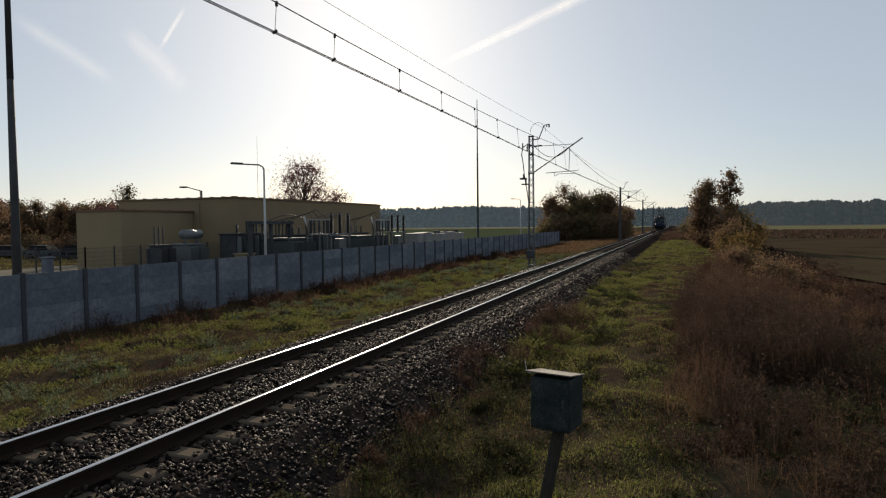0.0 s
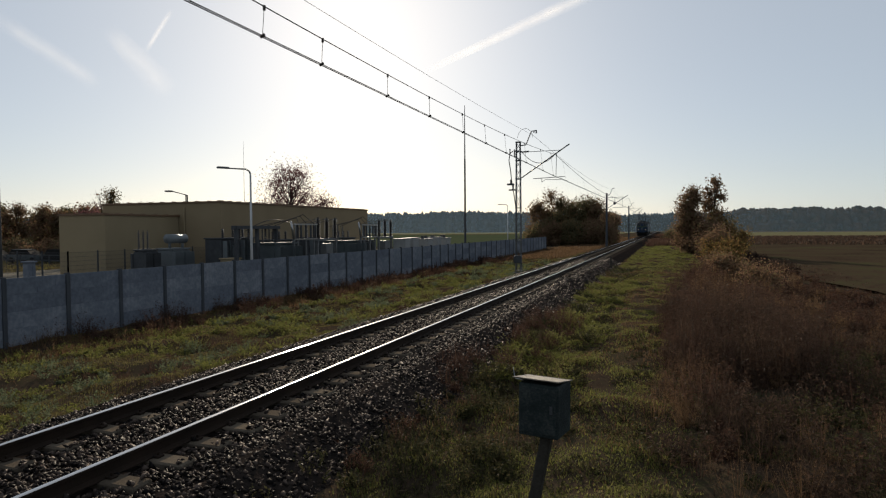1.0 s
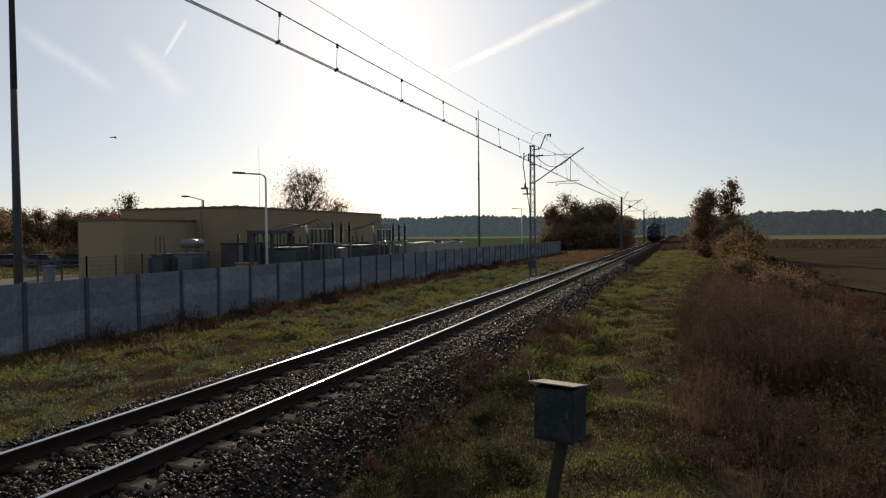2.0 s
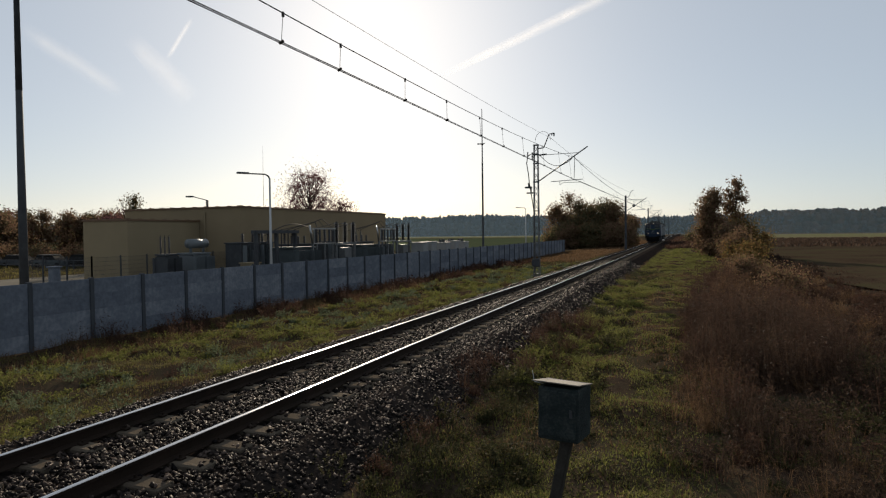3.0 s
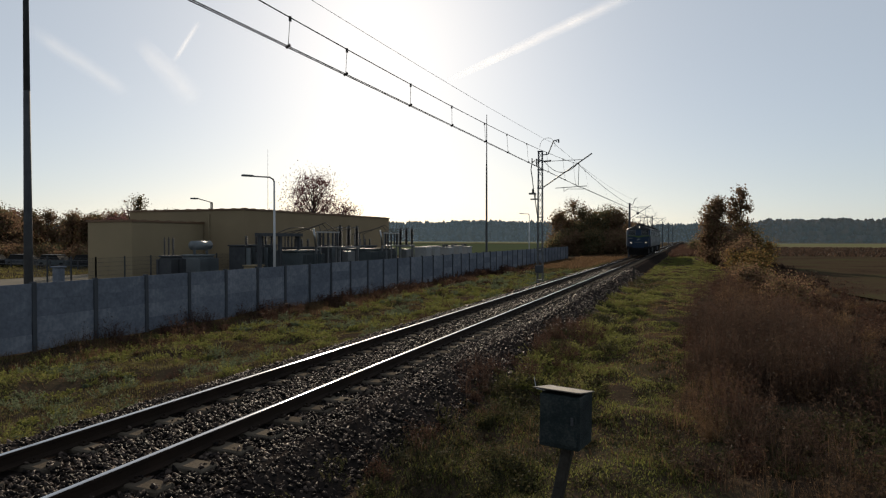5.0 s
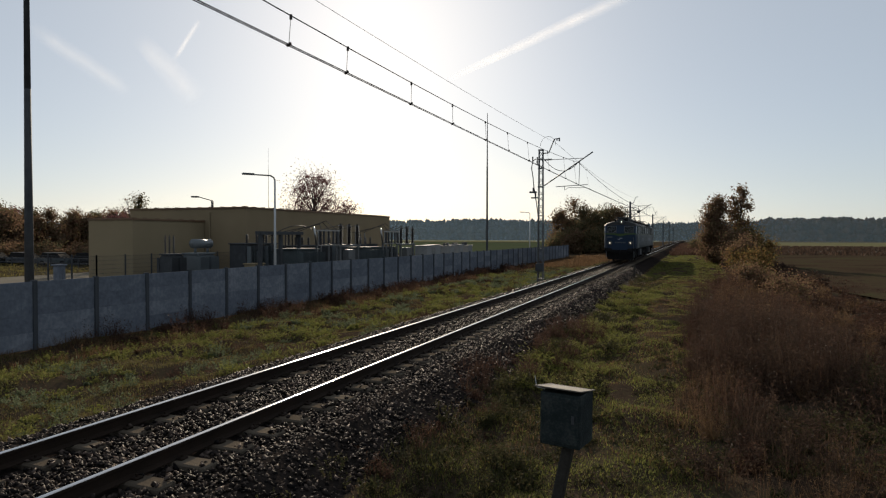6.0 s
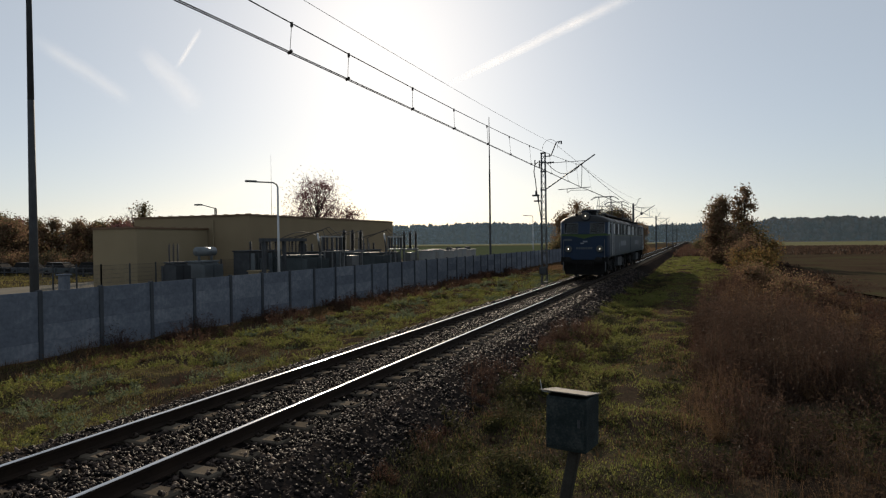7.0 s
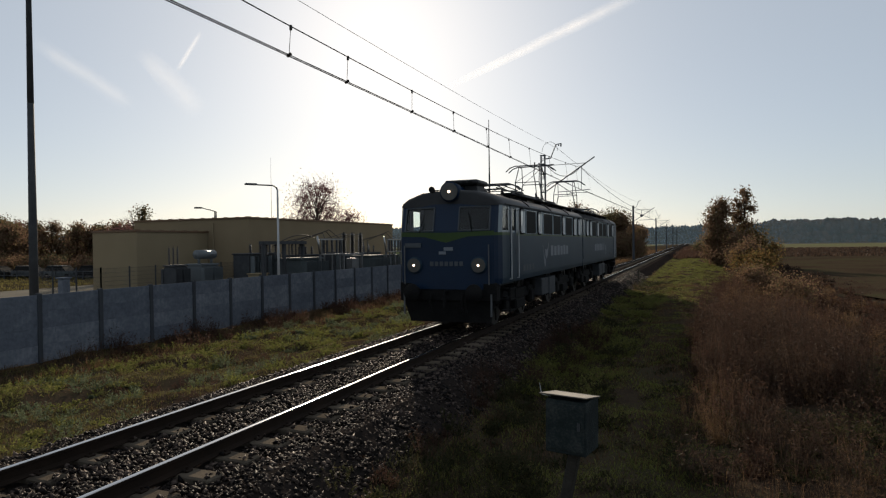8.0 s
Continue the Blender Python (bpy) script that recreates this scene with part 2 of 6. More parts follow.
def mesh_of(bm, name, mat, smooth=False):
    me = bpy.data.meshes.new(name)
    bmesh.ops.recalc_face_normals(bm, faces=bm.faces)
    bm.to_mesh(me)
    bm.free()
    for mm in mat if isinstance(mat, (list, tuple)) else [mat]:
        me.materials.append(mm)
    if smooth:
        for p in me.polygons:
            p.use_smooth = True
    return me


def part(name, bm, mat, parent=None, label="", smooth=False, at=None):
    """Links a bmesh as one mesh object under a thing or a part."""
    ob = new(name, mesh_of(bm, name, mat, smooth))
    ob.parent = parent
    if at is not None:
        ob.matrix_basis = at
    return tagged(ob, label)


def raw(name, verts, faces, mat, parent=None, smooth=False):
    me = bpy.data.meshes.new(name)
    me.from_pydata(verts, [], faces)
    me.materials.append(mat)
    if smooth:
        for p in me.polygons:
            p.use_smooth = True
    ob = new(name, me)
    ob.parent = parent
    return ob


def arrays(name, verts, tris, mat):
    """A mesh of triangles from two arrays."""
    me = bpy.data.meshes.new(name)
    me.vertices.add(len(verts))
    me.vertices.foreach_set("co", np.asarray(verts, np.float32).ravel())
    n = len(tris)
    me.loops.add(3 * n)
    me.loops.foreach_set("vertex_index", np.asarray(tris, np.int32).ravel())
    me.polygons.add(n)
    me.polygons.foreach_set("loop_start", np.arange(0, 3 * n, 3, dtype=np.int32))
    me.update(calc_edges=True)
    me.materials.append(mat)
    return new(name, me)


def empty(name, m=None):
    ob = new(name)
    if m is not None:
        ob.matrix_basis = m
    return ob


# ---- ground ----
PX = [-5000, -60, -13, -11.8, -8.5, -5, -3.4, -2.6, -1.7, 1.7, 2.5, 3.4, 4.6, 6.4, 8, 12, 16, 60, 5000]
PZ = [-1.0, -1.0, -1.0, -1.06, -0.95, -0.8, -0.7, -0.6, -0.45, -0.45, -0.66, -0.8, -0.72, -0.68, -0.75, -1.0, -1.05, -1.0, -1.0]


def height(x, y):
    """Height of the ground; a raised crossing lies behind the trackside box."""
    x, y = np.asarray(x, float), np.asarray(y, float)
    z = np.interp(x, PX, PZ)
    s = np.clip((-0.6 - y) / 3.6, 0, 1)
    w = np.clip((x - 1.9) / 1.6, 0, 1)
    z = z + 1.42 * s * s * (3 - 2 * s) * w * np.clip((60 - x) / 30, 0, 1)
    near = np.clip((130 - np.hypot(x, y)) / 60, 0, 1) * np.clip((np.abs(x) - 2.2) / 1.0, 0, 1)
    lumps = np.zeros_like(z)
    for k in range(9):  # tussocks: waves of many directions
        a, f = 2.4 * k, 1.5 + 0.62 * k
        lumps = lumps + np.sin(f * (x * math.cos(a) + y * math.sin(a)) + 1.7 * k) / (1 + 0.25 * k)
    z = z + near * 0.052 * lumps
    return z


def grid_axis(lo, hi, step, far, out):
    a = list(np.arange(lo, hi + step / 2, step))
    s, v = step, hi
    while v < far:
        s *= 1.35
        v += s
        a.append(v)
    s, v = step, lo
    while v > out:
        s *= 1.35
        v -= s
        a.insert(0, v)
    return np.array(a)


def build_ground():
    xs, ys = grid_axis(-13, 18, 0.3, 4800, -4800), grid_axis(-8, 60, 0.35, 4800, -4800)
    X, Y = np.meshgrid(xs, ys)
    V = np.stack([X, Y, height(X, Y)], -1).reshape(-1, 3)
    nx, ny = len(xs), len(ys)
    i = (np.arange(ny - 1)[:, None] * nx + np.arange(nx - 1)).ravel()
    T = np.concatenate([np.stack([i, i + 1, i + nx + 1], -1), np.stack([i, i + nx + 1, i + nx], -1)])
    tagged(arrays("ground", V, T, M_SOIL), "dry brownish earth with thin autumn grass beside the railway", "ground", kind="structure")


build_ground()


def sheet(name, x0, x1, y0, y1, z, mat, label, ragged=0.6, step=3.0):
    """A field laid on the ground, with ragged edges."""
    rnd = random.Random(name)
    n = max(2, int((y1 - y0) / step))
    nx = 6
    vs, fs = [], []
    for j in range(n + 1):
        a, b = x0 + rnd.uniform(-ragged, ragged), x1 + rnd.uniform(-ragged, ragged)
        for k in range(nx + 1):
            e = rnd.uniform(-ragged, ragged) if j in (0, n) else 0
            vs.append((a + (b - a) * k / nx, y0 + (y1 - y0) * j / n + e, z))
    for j in range(n):
        for k in range(nx):
            q = j * (nx + 1) + k
            fs.append((q, q + 1, q + nx + 2, q + nx + 1))
    return tagged(raw(name, vs, fs, mat), label, "field", kind="structure")


sheet("ploughed_field", 15.5, 420, 20, 120, -0.94, M_PLOUGH, "bare brown ploughed field with a few green blades", 1.0, 6)
sheet("crop_field", 30, 700, 232, 420, -0.9, M_PALEFIELD, "yellow-green far field in the sun", 2, 20)
sheet("green_field", -400, -24, 105, 330, -0.9, M_GREENFIELD, "green winter crop field behind the fence", 2, 15)
sheet("stubble", -420, -16, 345, 520, -0.88, M_PALEFIELD, "pale stubble field before the wood", 2, 15)
sheet("yard", -44, -12.2, -30, 92, -0.93, M_YARD, "pale paved yard of the substation", 0.05, 4)


# ---- track ----
TRACK_Y0, TRACK_Y1 = -30.0, 420.0


def rail_profile(x):
    return [(x - 0.075, -0.172), (x + 0.075, -0.172), (x + 0.075, -0.16), (x + 0.012, -0.135), (x + 0.010, -0.05), (x + 0.036, -0.036), (x + 0.036, -0.014), (x + 0.0335, -0.007), (x + 0.026, -0.003), (x + 0.012, 0.0), (x - 0.012, 0.0), (x - 0.026, -0.003), (x - 0.0335, -0.007), (x - 0.036, -0.014), (x - 0.036, -0.036), (x - 0.010, -0.05), (x - 0.012, -0.135), (x - 0.075, -0.16)]


def build_track():
    track = tagged(empty("railway_track"), "single straight electrified track on concrete sleepers in dark ballast", "railway track", kind="structure")
    for x in (-0.7535, 0.7535):
        prof = rail_profile(x)
        n = len(prof)
        vs = [(px, y, pz) for y in (TRACK_Y0, TRACK_Y1) for px, pz in prof]
        fs = [(k, (k + 1) % n, n + (k + 1) % n, n + k) for k in range(n)]
        r = raw("rail", vs, fs, M_RAIL, track)
        r.data.materials.append(M_RAILTOP)
        for k in range(7, 12):
            r.data.polygons[k].material_index = 1
        tagged(r, "rusty steel rail with a shining worn head")
    # bed
    sec = [(-2.75, -0.72), (-1.75, -0.235), (-1.1, -0.245), (1.1, -0.245), (1.75, -0.235), (2.85, -0.86)]
    rnd = random.Random(3)
    ys = list(np.arange(-30, 60, 0.4)) + list(np.arange(60, 425, 4.0))
    vs = [(x + rnd.uniform(-0.06, 0.06), y, z + rnd.uniform(-0.015, 0.015)) for y in ys for x, z in sec]
    fs = [(j * 6 + k, j * 6 + k + 1, j * 6 + k + 7, j * 6 + k + 6) for j in range(len(ys) - 1) for k in range(5)]
    raw("ballast_bed", vs, fs, M_BALLAST, track)
    # sleepers and their fastenings share one mesh each
    bm = bmesh.new()
    for s in (-1, 1):
        box(bm, s * 0.36, -0.13, -0.36, s * 1.27, 0.13, -0.172, 0.02)
    box(bm, -0.37, -0.11, -0.36, 0.37, 0.11, -0.25, 0.02)
    me = mesh_of(bm, "sleeper", M_SLEEPER)
    bm = bmesh.new()
    for x in (-0.7535, 0.7535):
        for s in (-1, 1):
            box(bm, x + s * 0.06, -0.05, -0.172, x + s * 0.15, 0.05, -0.145, 0.008)
            tube(bm, (x + s * 0.105, 0, -0.15), (x + s * 0.105, 0, -0.115), 0.016, seg=6)
    mf = mesh_of(bm, "fastening", M_RAIL)
    rnd = random.Random(5)
    for k in range(-8, 240):
        y = 0.625 * k
        s = new("sleeper", me)
        s.parent = track
        s.matrix_basis = pose(0, y + rnd.uniform(-0.015, 0.015), rnd.uniform(-0.008, 0.004), 0, rnd.uniform(-0.3, 0.3), rnd.uniform(-0.5, 0.5))
        if -4 < k < 60:
            f = new("fastening", mf)
            f.parent = track
            f.matrix_basis = pose(0, y, 0)
    return track


TRACK = build_track()


def build_stones():
    """Loose crushed stone over the bed: deformed octahedra, dense near the crossing and coarser with distance."""
    rng = np.random.default_rng(11)
    V, T = [], []
    base = np.array([(1, 0, 0), (0, 1, 0), (-1, 0, 0), (0, -1, 0), (0, 0, 1), (0, 0, -1)], float)
    tri = np.array([(0, 1, 4), (1, 2, 4), (2, 3, 4), (3, 0, 4), (1, 0, 5), (2, 1, 5), (3, 2, 5), (0, 3, 5)])
    off = 0
    for y0, y1, n, size in ((-3, 9, 36000, 0.029), (9, 22, 26000, 0.034), (22, 50, 20000, 0.046)):
        x = rng.uniform(-2.75, 2.95, n)
        y = rng.uniform(y0, y1, n)
        z = np.interp(x, [-2.75, -1.75, -1.1, 1.1, 1.75, 2.85, 2.95], [-0.72, -0.25, -0.225, -0.225, -0.25, -0.86, -0.9])
        keep = (np.abs(np.abs(x) - 0.7535) > 0.09)
        on = (np.abs((y + 0.3125) % 0.625 - 0.3125) < 0.12) & (np.abs(x) < 1.24) & (np.abs(x) > 0.36)
        bare = np.where(x > 0, (x > 0.86) & (x < 1.16), (x > -0.66) & (x < -0.40))
        keep &= ~(on & bare & (rng.random(n) < 0.985))
        z = np.where(on & ~bare, -0.165, np.where(on, -0.155, z))
        # the shoulder thins out into the grass
        keep &= rng.random(n) < np.where(np.abs(x) > 2.2, 0.55, 1.0)
        x, y, z = x[keep], y[keep], z[keep] + rng.uniform(-0.015, 0.02, keep.sum())
        m = len(x)
        s = size * rng.uniform(0.6, 1.6, (m, 1, 1)) * rng.uniform(0.45, 1.45, (m, 6, 3)) * np.array([1.15, 1.0, 0.72])
        a = rng.uniform(0, 6.283, m)
        P = base[None] * s
        ca, sa = np.cos(a)[:, None], np.sin(a)[:, None]
        b = rng.uniform(-0.9, 0.9, m)[:, None]
        Q = np.stack([P[..., 0] * ca - P[..., 1] * sa, P[..., 0] * sa + P[..., 1] * ca, P[..., 2] + b * P[..., 0]], -1)
        Q += np.stack([x, y, z], -1)[:, None]
        V.append(Q.reshape(-1, 3))
        T.append((tri[None] + (off + 6 * np.arange(m))[:, None, None]).reshape(-1, 3))
        off += 6 * m
    tagged(arrays("ballast_stones", np.concatenate(V), np.concatenate(T), M_STONE), "loose dark grey crushed ballast stones round the sleepers", "ballast", kind="stuff")


build_stones()


# ---- plants ----
def blades(name, xy, h, w, mat, label, lean=0.45, n=1, spread=0.1, seed=1, category="grass", bend=True):
    """Grass: n bent blades round each point, with the given heights and widths."""
    rng = np.random.default_rng(seed)
    xy = np.repeat(np.asarray(xy), n, 0)
    hh = np.repeat(np.broadcast_to(h, (len(xy) // n,)), n) * rng.uniform(0.5, 1.25, len(xy))
    xy = xy + rng.normal(0, spread, xy.shape)
    z = height(xy[:, 0], xy[:, 1]) - 0.01
    m = len(xy)
    a = rng.uniform(0, 6.283, m)
    l = rng.uniform(0.05, lean, m) * hh
    ww = np.repeat(np.broadcast_to(w, (m // n,)), n) * rng.uniform(0.6, 1.3, m)
    side = np.stack([-np.sin(a), np.cos(a)], -1) * (ww / 2)[:, None]
    turn = np.stack([np.cos(a), np.sin(a)], -1)
    root = np.c_[xy, z]
    mid = np.c_[xy + turn * (0.3 * l)[:, None], z + hh * 0.6]
    tip = np.c_[xy + turn * l[:, None], z + hh * rng.uniform(0.8, 1.0, m)]
    s3 = np.c_[side, np.zeros(m)]
    V = np.stack([root - s3, root + s3, mid - s3 * 0.8, mid + s3 * 0.8, tip], 1).reshape(-1, 3)
    t = np.array([(0, 1, 3), (0, 3, 2), (2, 3, 4)])
    T = (t[None] + 5 * np.arange(m)[:, None, None]).reshape(-1, 3)
    return tagged(arrays(name, V, T, mat), label, category, kind="stuff")


def scatter(n, x0, x1, y0, y1, seed, patch=0.0, thin=1.5, scale=0.5):
    """Random points, denser towards small y, gathered into patches by noise."""
    rng = np.random.default_rng(seed)
    u = rng.random(n)
    y = y0 + (y1 - y0) * u ** thin
    x = rng.uniform(x0, x1, n)
    if patch:
        f = np.array([noise.noise((a * scale + seed, b * scale * 0.6, 0.0)) for a, b in zip(x, y)])
        k = f > patch * rng.normal(1.0, 0.5, n) - 0.25
        x, y = x[k], y[k]
    return np.c_[x, y]


def grow(y, base=0.010):
    """Blade width that stays visible with distance."""
    return base * (1 + np.clip(y, 0, 200) / 14)


def rut(y):
    """Middle line of the trodden track along the path."""
    return np.interp(y, [2, 7, 12, 23, 50, 120], [5.36, 5.07, 4.85, 5.03, 5.3, 5.6])


def margin(y):
    """Where the path ends and the weeds begin."""
    return np.interp(y, [0, 6, 26, 50, 95], [6.1, 5.95, 6.2, 8.6, 9.3])


def on_path(q, seed):
    """Path plants: none past the margin, few in the trodden track."""
    r = np.random.default_rng(seed).random(len(q))
    trodden = np.abs(q[:, 0] - rut(q[:, 1]) - 0.12 * np.sin(q[:, 1] * 1.3)) < 0.16
    return q[(q[:, 0] < margin(q[:, 1]) + 0.5 * r) & ~(trodden & (r < 0.65))]


def past_margin(q, gap=0.0):
    edge = 0.3 * np.sin(q[:, 1] * 1.7) + 0.2 * np.sin(q[:, 1] * 4.1 + 1.0)
    return q[q[:, 0] > margin(q[:, 1]) + gap + 0.2 + edge]


p = scatter(62000, -11.6, -2.3, -1, 70, 21, 0.06, 1.5, 0.9)
blades("verge_grass", p, 0.065, grow(p[:, 1], 0.010), M_GRASS, "short yellow-green verge grass between fence and track", n=4, spread=0.09, seed=2, lean=1.5)
p = scatter(5000, -11.7, -9.0, 2, 95, 22, 0.15, 1.3)
blades("fence_foot_weeds", p, 0.22, grow(p[:, 1], 0.009), M_DRY, "dry brown weeds along the foot of the fence", n=4, spread=0.14, seed=3, lean=0.9)
p = on_path(scatter(90000, 2.7, 9.0, -0.5, 130, 25, 0.06, 1.9, 0.9), 1)
blades("path_grass", p, 0.055, grow(p[:, 1], 0.011), M_PATHGRASS, "lush green grass of the trackside path", n=4, spread=0.09, seed=6, lean=1.3)
p = on_path(scatter(12000, 2.3, 9.5, -1.0, 40, 26, 0.25, 1.5), 2)
blades("dry_path_grass", p, 0.12, grow(p[:, 1], 0.008), M_DRY, "dry tawny grass beside the path", n=4, spread=0.12, seed=7, lean=1.5)
p = scatter(5200, 2.0, 4.4, 0, 45, 27, 0.35, 1.5, 0.8)
blades("ballast_foot_herbs", p, 0.13, grow(p[:, 1], 0.013), M_WEEDGREEN, "green herbs at the foot of the ballast", n=8, spread=0.14, seed=8, lean=1.4)
p = past_margin(scatter(7000, 5.9, 17, 0, 70, 28, 0.0, 1.4))
blades("hedge_foot_grass", p, 0.20, grow(p[:, 1], 0.008), M_WEED, "dead grass under the weeds", n=5, spread=0.2, seed=9, lean=1.6)
p = scatter(16000, -11.4, -3.5, 60, 200, 29, 0.0, 1.2)
blades("far_verge_grass", p, 0.34, grow(p[:, 1], 0.010), M_DRY, "tall tawny grass along the far track", n=2, spread=0.3, seed=10)
p = scatter(9000, 3.0, 12.0, 105, 260, 30, 0.0, 1.2)
blades("far_path_grass", p, 0.7, grow(p[:, 1], 0.012), M_WEED, "tall brown heath beside the far path", n=2, spread=0.4, seed=12)
p = scatter(15000, -85, -44.3, 14, 50, 31, 0.0, 1.0)
blades("roadside_grass", p, 0.22, 0.05, M_GRASS, "rough olive grass between the yard and the far road", n=2, spread=0.2, seed=15)
p = on_path(scatter(34000, 2.4, 9.0, -1.0, 60, 131, 0.0, 1.7), 3)
blades("short_dead_grass", p, 0.04, grow(p[:, 1], 0.009), M_DRY, "short trodden dead grass of the path", n=3, spread=0.1, seed=56, lean=2.0)
p = scatter(26000, -11.6, -2.4, -1.0, 60, 132, 0.0, 1.5)
blades("short_dead_verge_grass", p, 0.045, grow(p[:, 1], 0.009), M_DRY, "short dead grass of the verge", n=3, spread=0.1, seed=57, lean=2.0)
p = scatter(14000, 2.6, 16, -14, -0.8, 133, 0.0, 1.0)
blades("crossing_grass", p, 0.08, 0.010, M_GRASS, "short grass on the raised ground of the crossing", n=3, spread=0.12, seed=58, lean=1.2)
rngr = np.random.default_rng(5)
p = np.c_[rngr.uniform(16, 260, 36000), rngr.uniform(128, 236, 36000)]
blades("reed_strip", p, 0.55, 0.3, M_WEEDDARK, "brown strip of tall dry grass across the fields", n=1, spread=0.5, seed=13, lean=0.9)


def patchy(x, y, scale=0.75):
    """Slow variation of growth over the ground."""
    return np.array([max(0.35, 0.85 + 0.9 * noise.noise((a * scale, b * scale * 0.8, 3.7))) for a, b in zip(x, y)])


def stalks(name, x, y, h, lx, ly, mat, label, leaves, leaf, rng, category, slim=0.2, head=0.17):
    """Plants: a thin stem each, with many small leaves and seed heads along it."""
    m = len(x)
    z = height(x, y) - 0.02
    V, T = [], []
    w = 0.0035 * (1 + y / 14)
    a = rng.uniform(0, 6.283, m)
    sx, sy = np.cos(a) * w, np.sin(a) * w
    V.append(np.stack([np.c_[x - sx, y - sy, z], np.c_[x + sx, y + sy, z], np.c_[x + lx, y + ly, z + h]], 1).reshape(-1, 3))
    T.append(np.arange(3 * m).reshape(-1, 3))
    off = 3 * m
    k = m * leaves
    i = np.repeat(np.arange(m), leaves)
    u = rng.uniform(0.08, 1.0, k)
    c = np.c_[x[i] + lx[i] * u, y[i] + ly[i] * u, z[i] + h[i] * u]
    r = (0.03 + head * (1 - u) + 0.05 * rng.random(k)) * h[i]
    b = rng.uniform(0, 6.283, k)
    c = c + np.c_[np.cos(b) * r, np.sin(b) * r, 0.5 * r] * rng.random((k, 1))
    s = leaf * rng.uniform(0.4, 1.4, k) * (1 + y[i] / 40)
    d1 = rng.normal(0, 1, (k, 3))
    d1 /= np.linalg.norm(d1, axis=1)[:, None]
    d2 = np.cross(d1, rng.normal(0, 1, (k, 3)))
    d2 /= np.linalg.norm(d2, axis=1)[:, None]
    P = np.stack([c - d1 * s[:, None], c + d2 * (slim * s)[:, None], c + d1 * s[:, None], c - d2 * (slim * s)[:, None]], 1)
    V.append(P.reshape(-1, 3))
    q = off + 4 * np.arange(k)[:, None]
    T.append(np.concatenate([q + np.array([[0, 1, 2]]), q + np.array([[0, 2, 3]])]))
    return tagged(arrays(name, np.concatenate(V), np.concatenate(T), mat), label, category, kind="stuff")


def weeds(name, xy, tall, mat, label, leaves=16, leaf=0.06, seed=1, category="weeds"):
    """Withered plants standing singly."""
    rng = np.random.default_rng(seed)
    m = len(xy)
    h = tall * rng.uniform(0.6, 1.2, m) * patchy(xy[:, 0], xy[:, 1])
    return stalks(name, xy[:, 0], xy[:, 1], h, rng.normal(0, 0.14, m) * h, rng.normal(0, 0.14, m) * h, mat, label, leaves, leaf, rng, category)


def tufts(name, centres, tall, wide, mat, label, plants=14, leaves=12, leaf=0.024, seed=1, category="weeds", slim=0.22, splay=0.7):
    """Rounded clumps: stems that splay outwards from one root, tallest in the middle."""
    rng = np.random.default_rng(seed)
    n = len(centres)
    size = rng.uniform(0.35, 1.4, n) ** 1.2 * np.interp(centres[:, 0], [8.0, 10.5, 14.5], [1.0, 0.8, 0.4])
    i = np.repeat(np.arange(n), plants)
    k = len(i)
    a, r = rng.uniform(0, 6.283, k), np.sqrt(rng.random(k))
    ox, oy = np.cos(a) * r * wide * size[i], np.sin(a) * r * wide * size[i]
    h = tall * size[i] * (1.08 - 0.5 * r ** 2) * rng.uniform(0.7, 1.15, k)
    x, y = centres[i, 0] + 0.6 * ox, centres[i, 1] + 0.6 * oy
    return stalks(name, x, y, h, splay * ox + rng.normal(0, 0.08, k) * h, splay * oy + rng.normal(0, 0.08, k) * h, mat, label, leaves, leaf, rng, category, slim, 0.24)


rngw = np.random.default_rng(77)


def stand(n, x0, x1, y0, y1, species, cover=0.0, scale=0.55):
    """Plants of one species: random places kept where that species' own noise patches lie."""
    q = np.c_[rngw.uniform(x0, x1, n), rngw.uniform(y0, y1, n)]
    f = np.array([noise.noise((a * scale + 17.3 * species, b * scale * 0.8, 1.3 * species)) for a, b in q])
    return q[f > cover + rngw.normal(0, 0.08, n)]


# the thicket beside the path
p = past_margin(stand(90, 5.9, 9.0, 8.5, 16, 1, -0.3), 0.15)
tufts("weed_thicket", p, 1.25, 0.42, M_WEEDDARK, "thicket of withered dark brown stalks beside the path", 44, 26, 0.026, 31, splay=0.4)
p = past_margin(stand(50, 5.9, 9.0, 8.5, 16, 21, 0.0), 0.1)
tufts("red_thicket", p, 1.2, 0.32, M_WEED, "reddish seed stalks standing in the thicket", 34, 24, 0.022, 71, splay=0.35)
p = past_margin(stand(1100, 5.9, 9.0, 8.5, 16, 1, -0.1), 0.1)
blades("thicket_stalks", p, 1.2 * patchy(p[:, 0], p[:, 1]), 0.007, M_WEED, "upright withered brown stalks of the thicket", n=3, spread=0.12, seed=41, lean=0.35, category="weeds")
p = past_margin(stand(190, 6.4, 15.0, 4.0, 18, 2, 0.0), 0.2)
tufts("weed_slope", p, 0.95, 0.42, M_WEED, "withered rusty weeds sloping to the field", 34, 22, 0.026, 36)
p = past_margin(stand(230, 6.3, 15.0, 3.0, 18, 22, -0.2), 0.2)
tufts("dark_weeds", p, 0.75, 0.5, M_WEEDDARK, "dark withered weeds sloping to the field", 30, 20, 0.030, 72)
p = past_margin(stand(120, 7.0, 15.0, 9.0, 21, 3, 0.02), 0.4)
tufts("pale_stalks", p, 0.95, 0.34, M_DRY, "pale dry stalks catching the sun", 30, 16, 0.024, 37, slim=0.14, splay=0.45)
p = past_margin(stand(230, 7.2, 15.0, 3.0, 17, 6, 0.08), 0.3)
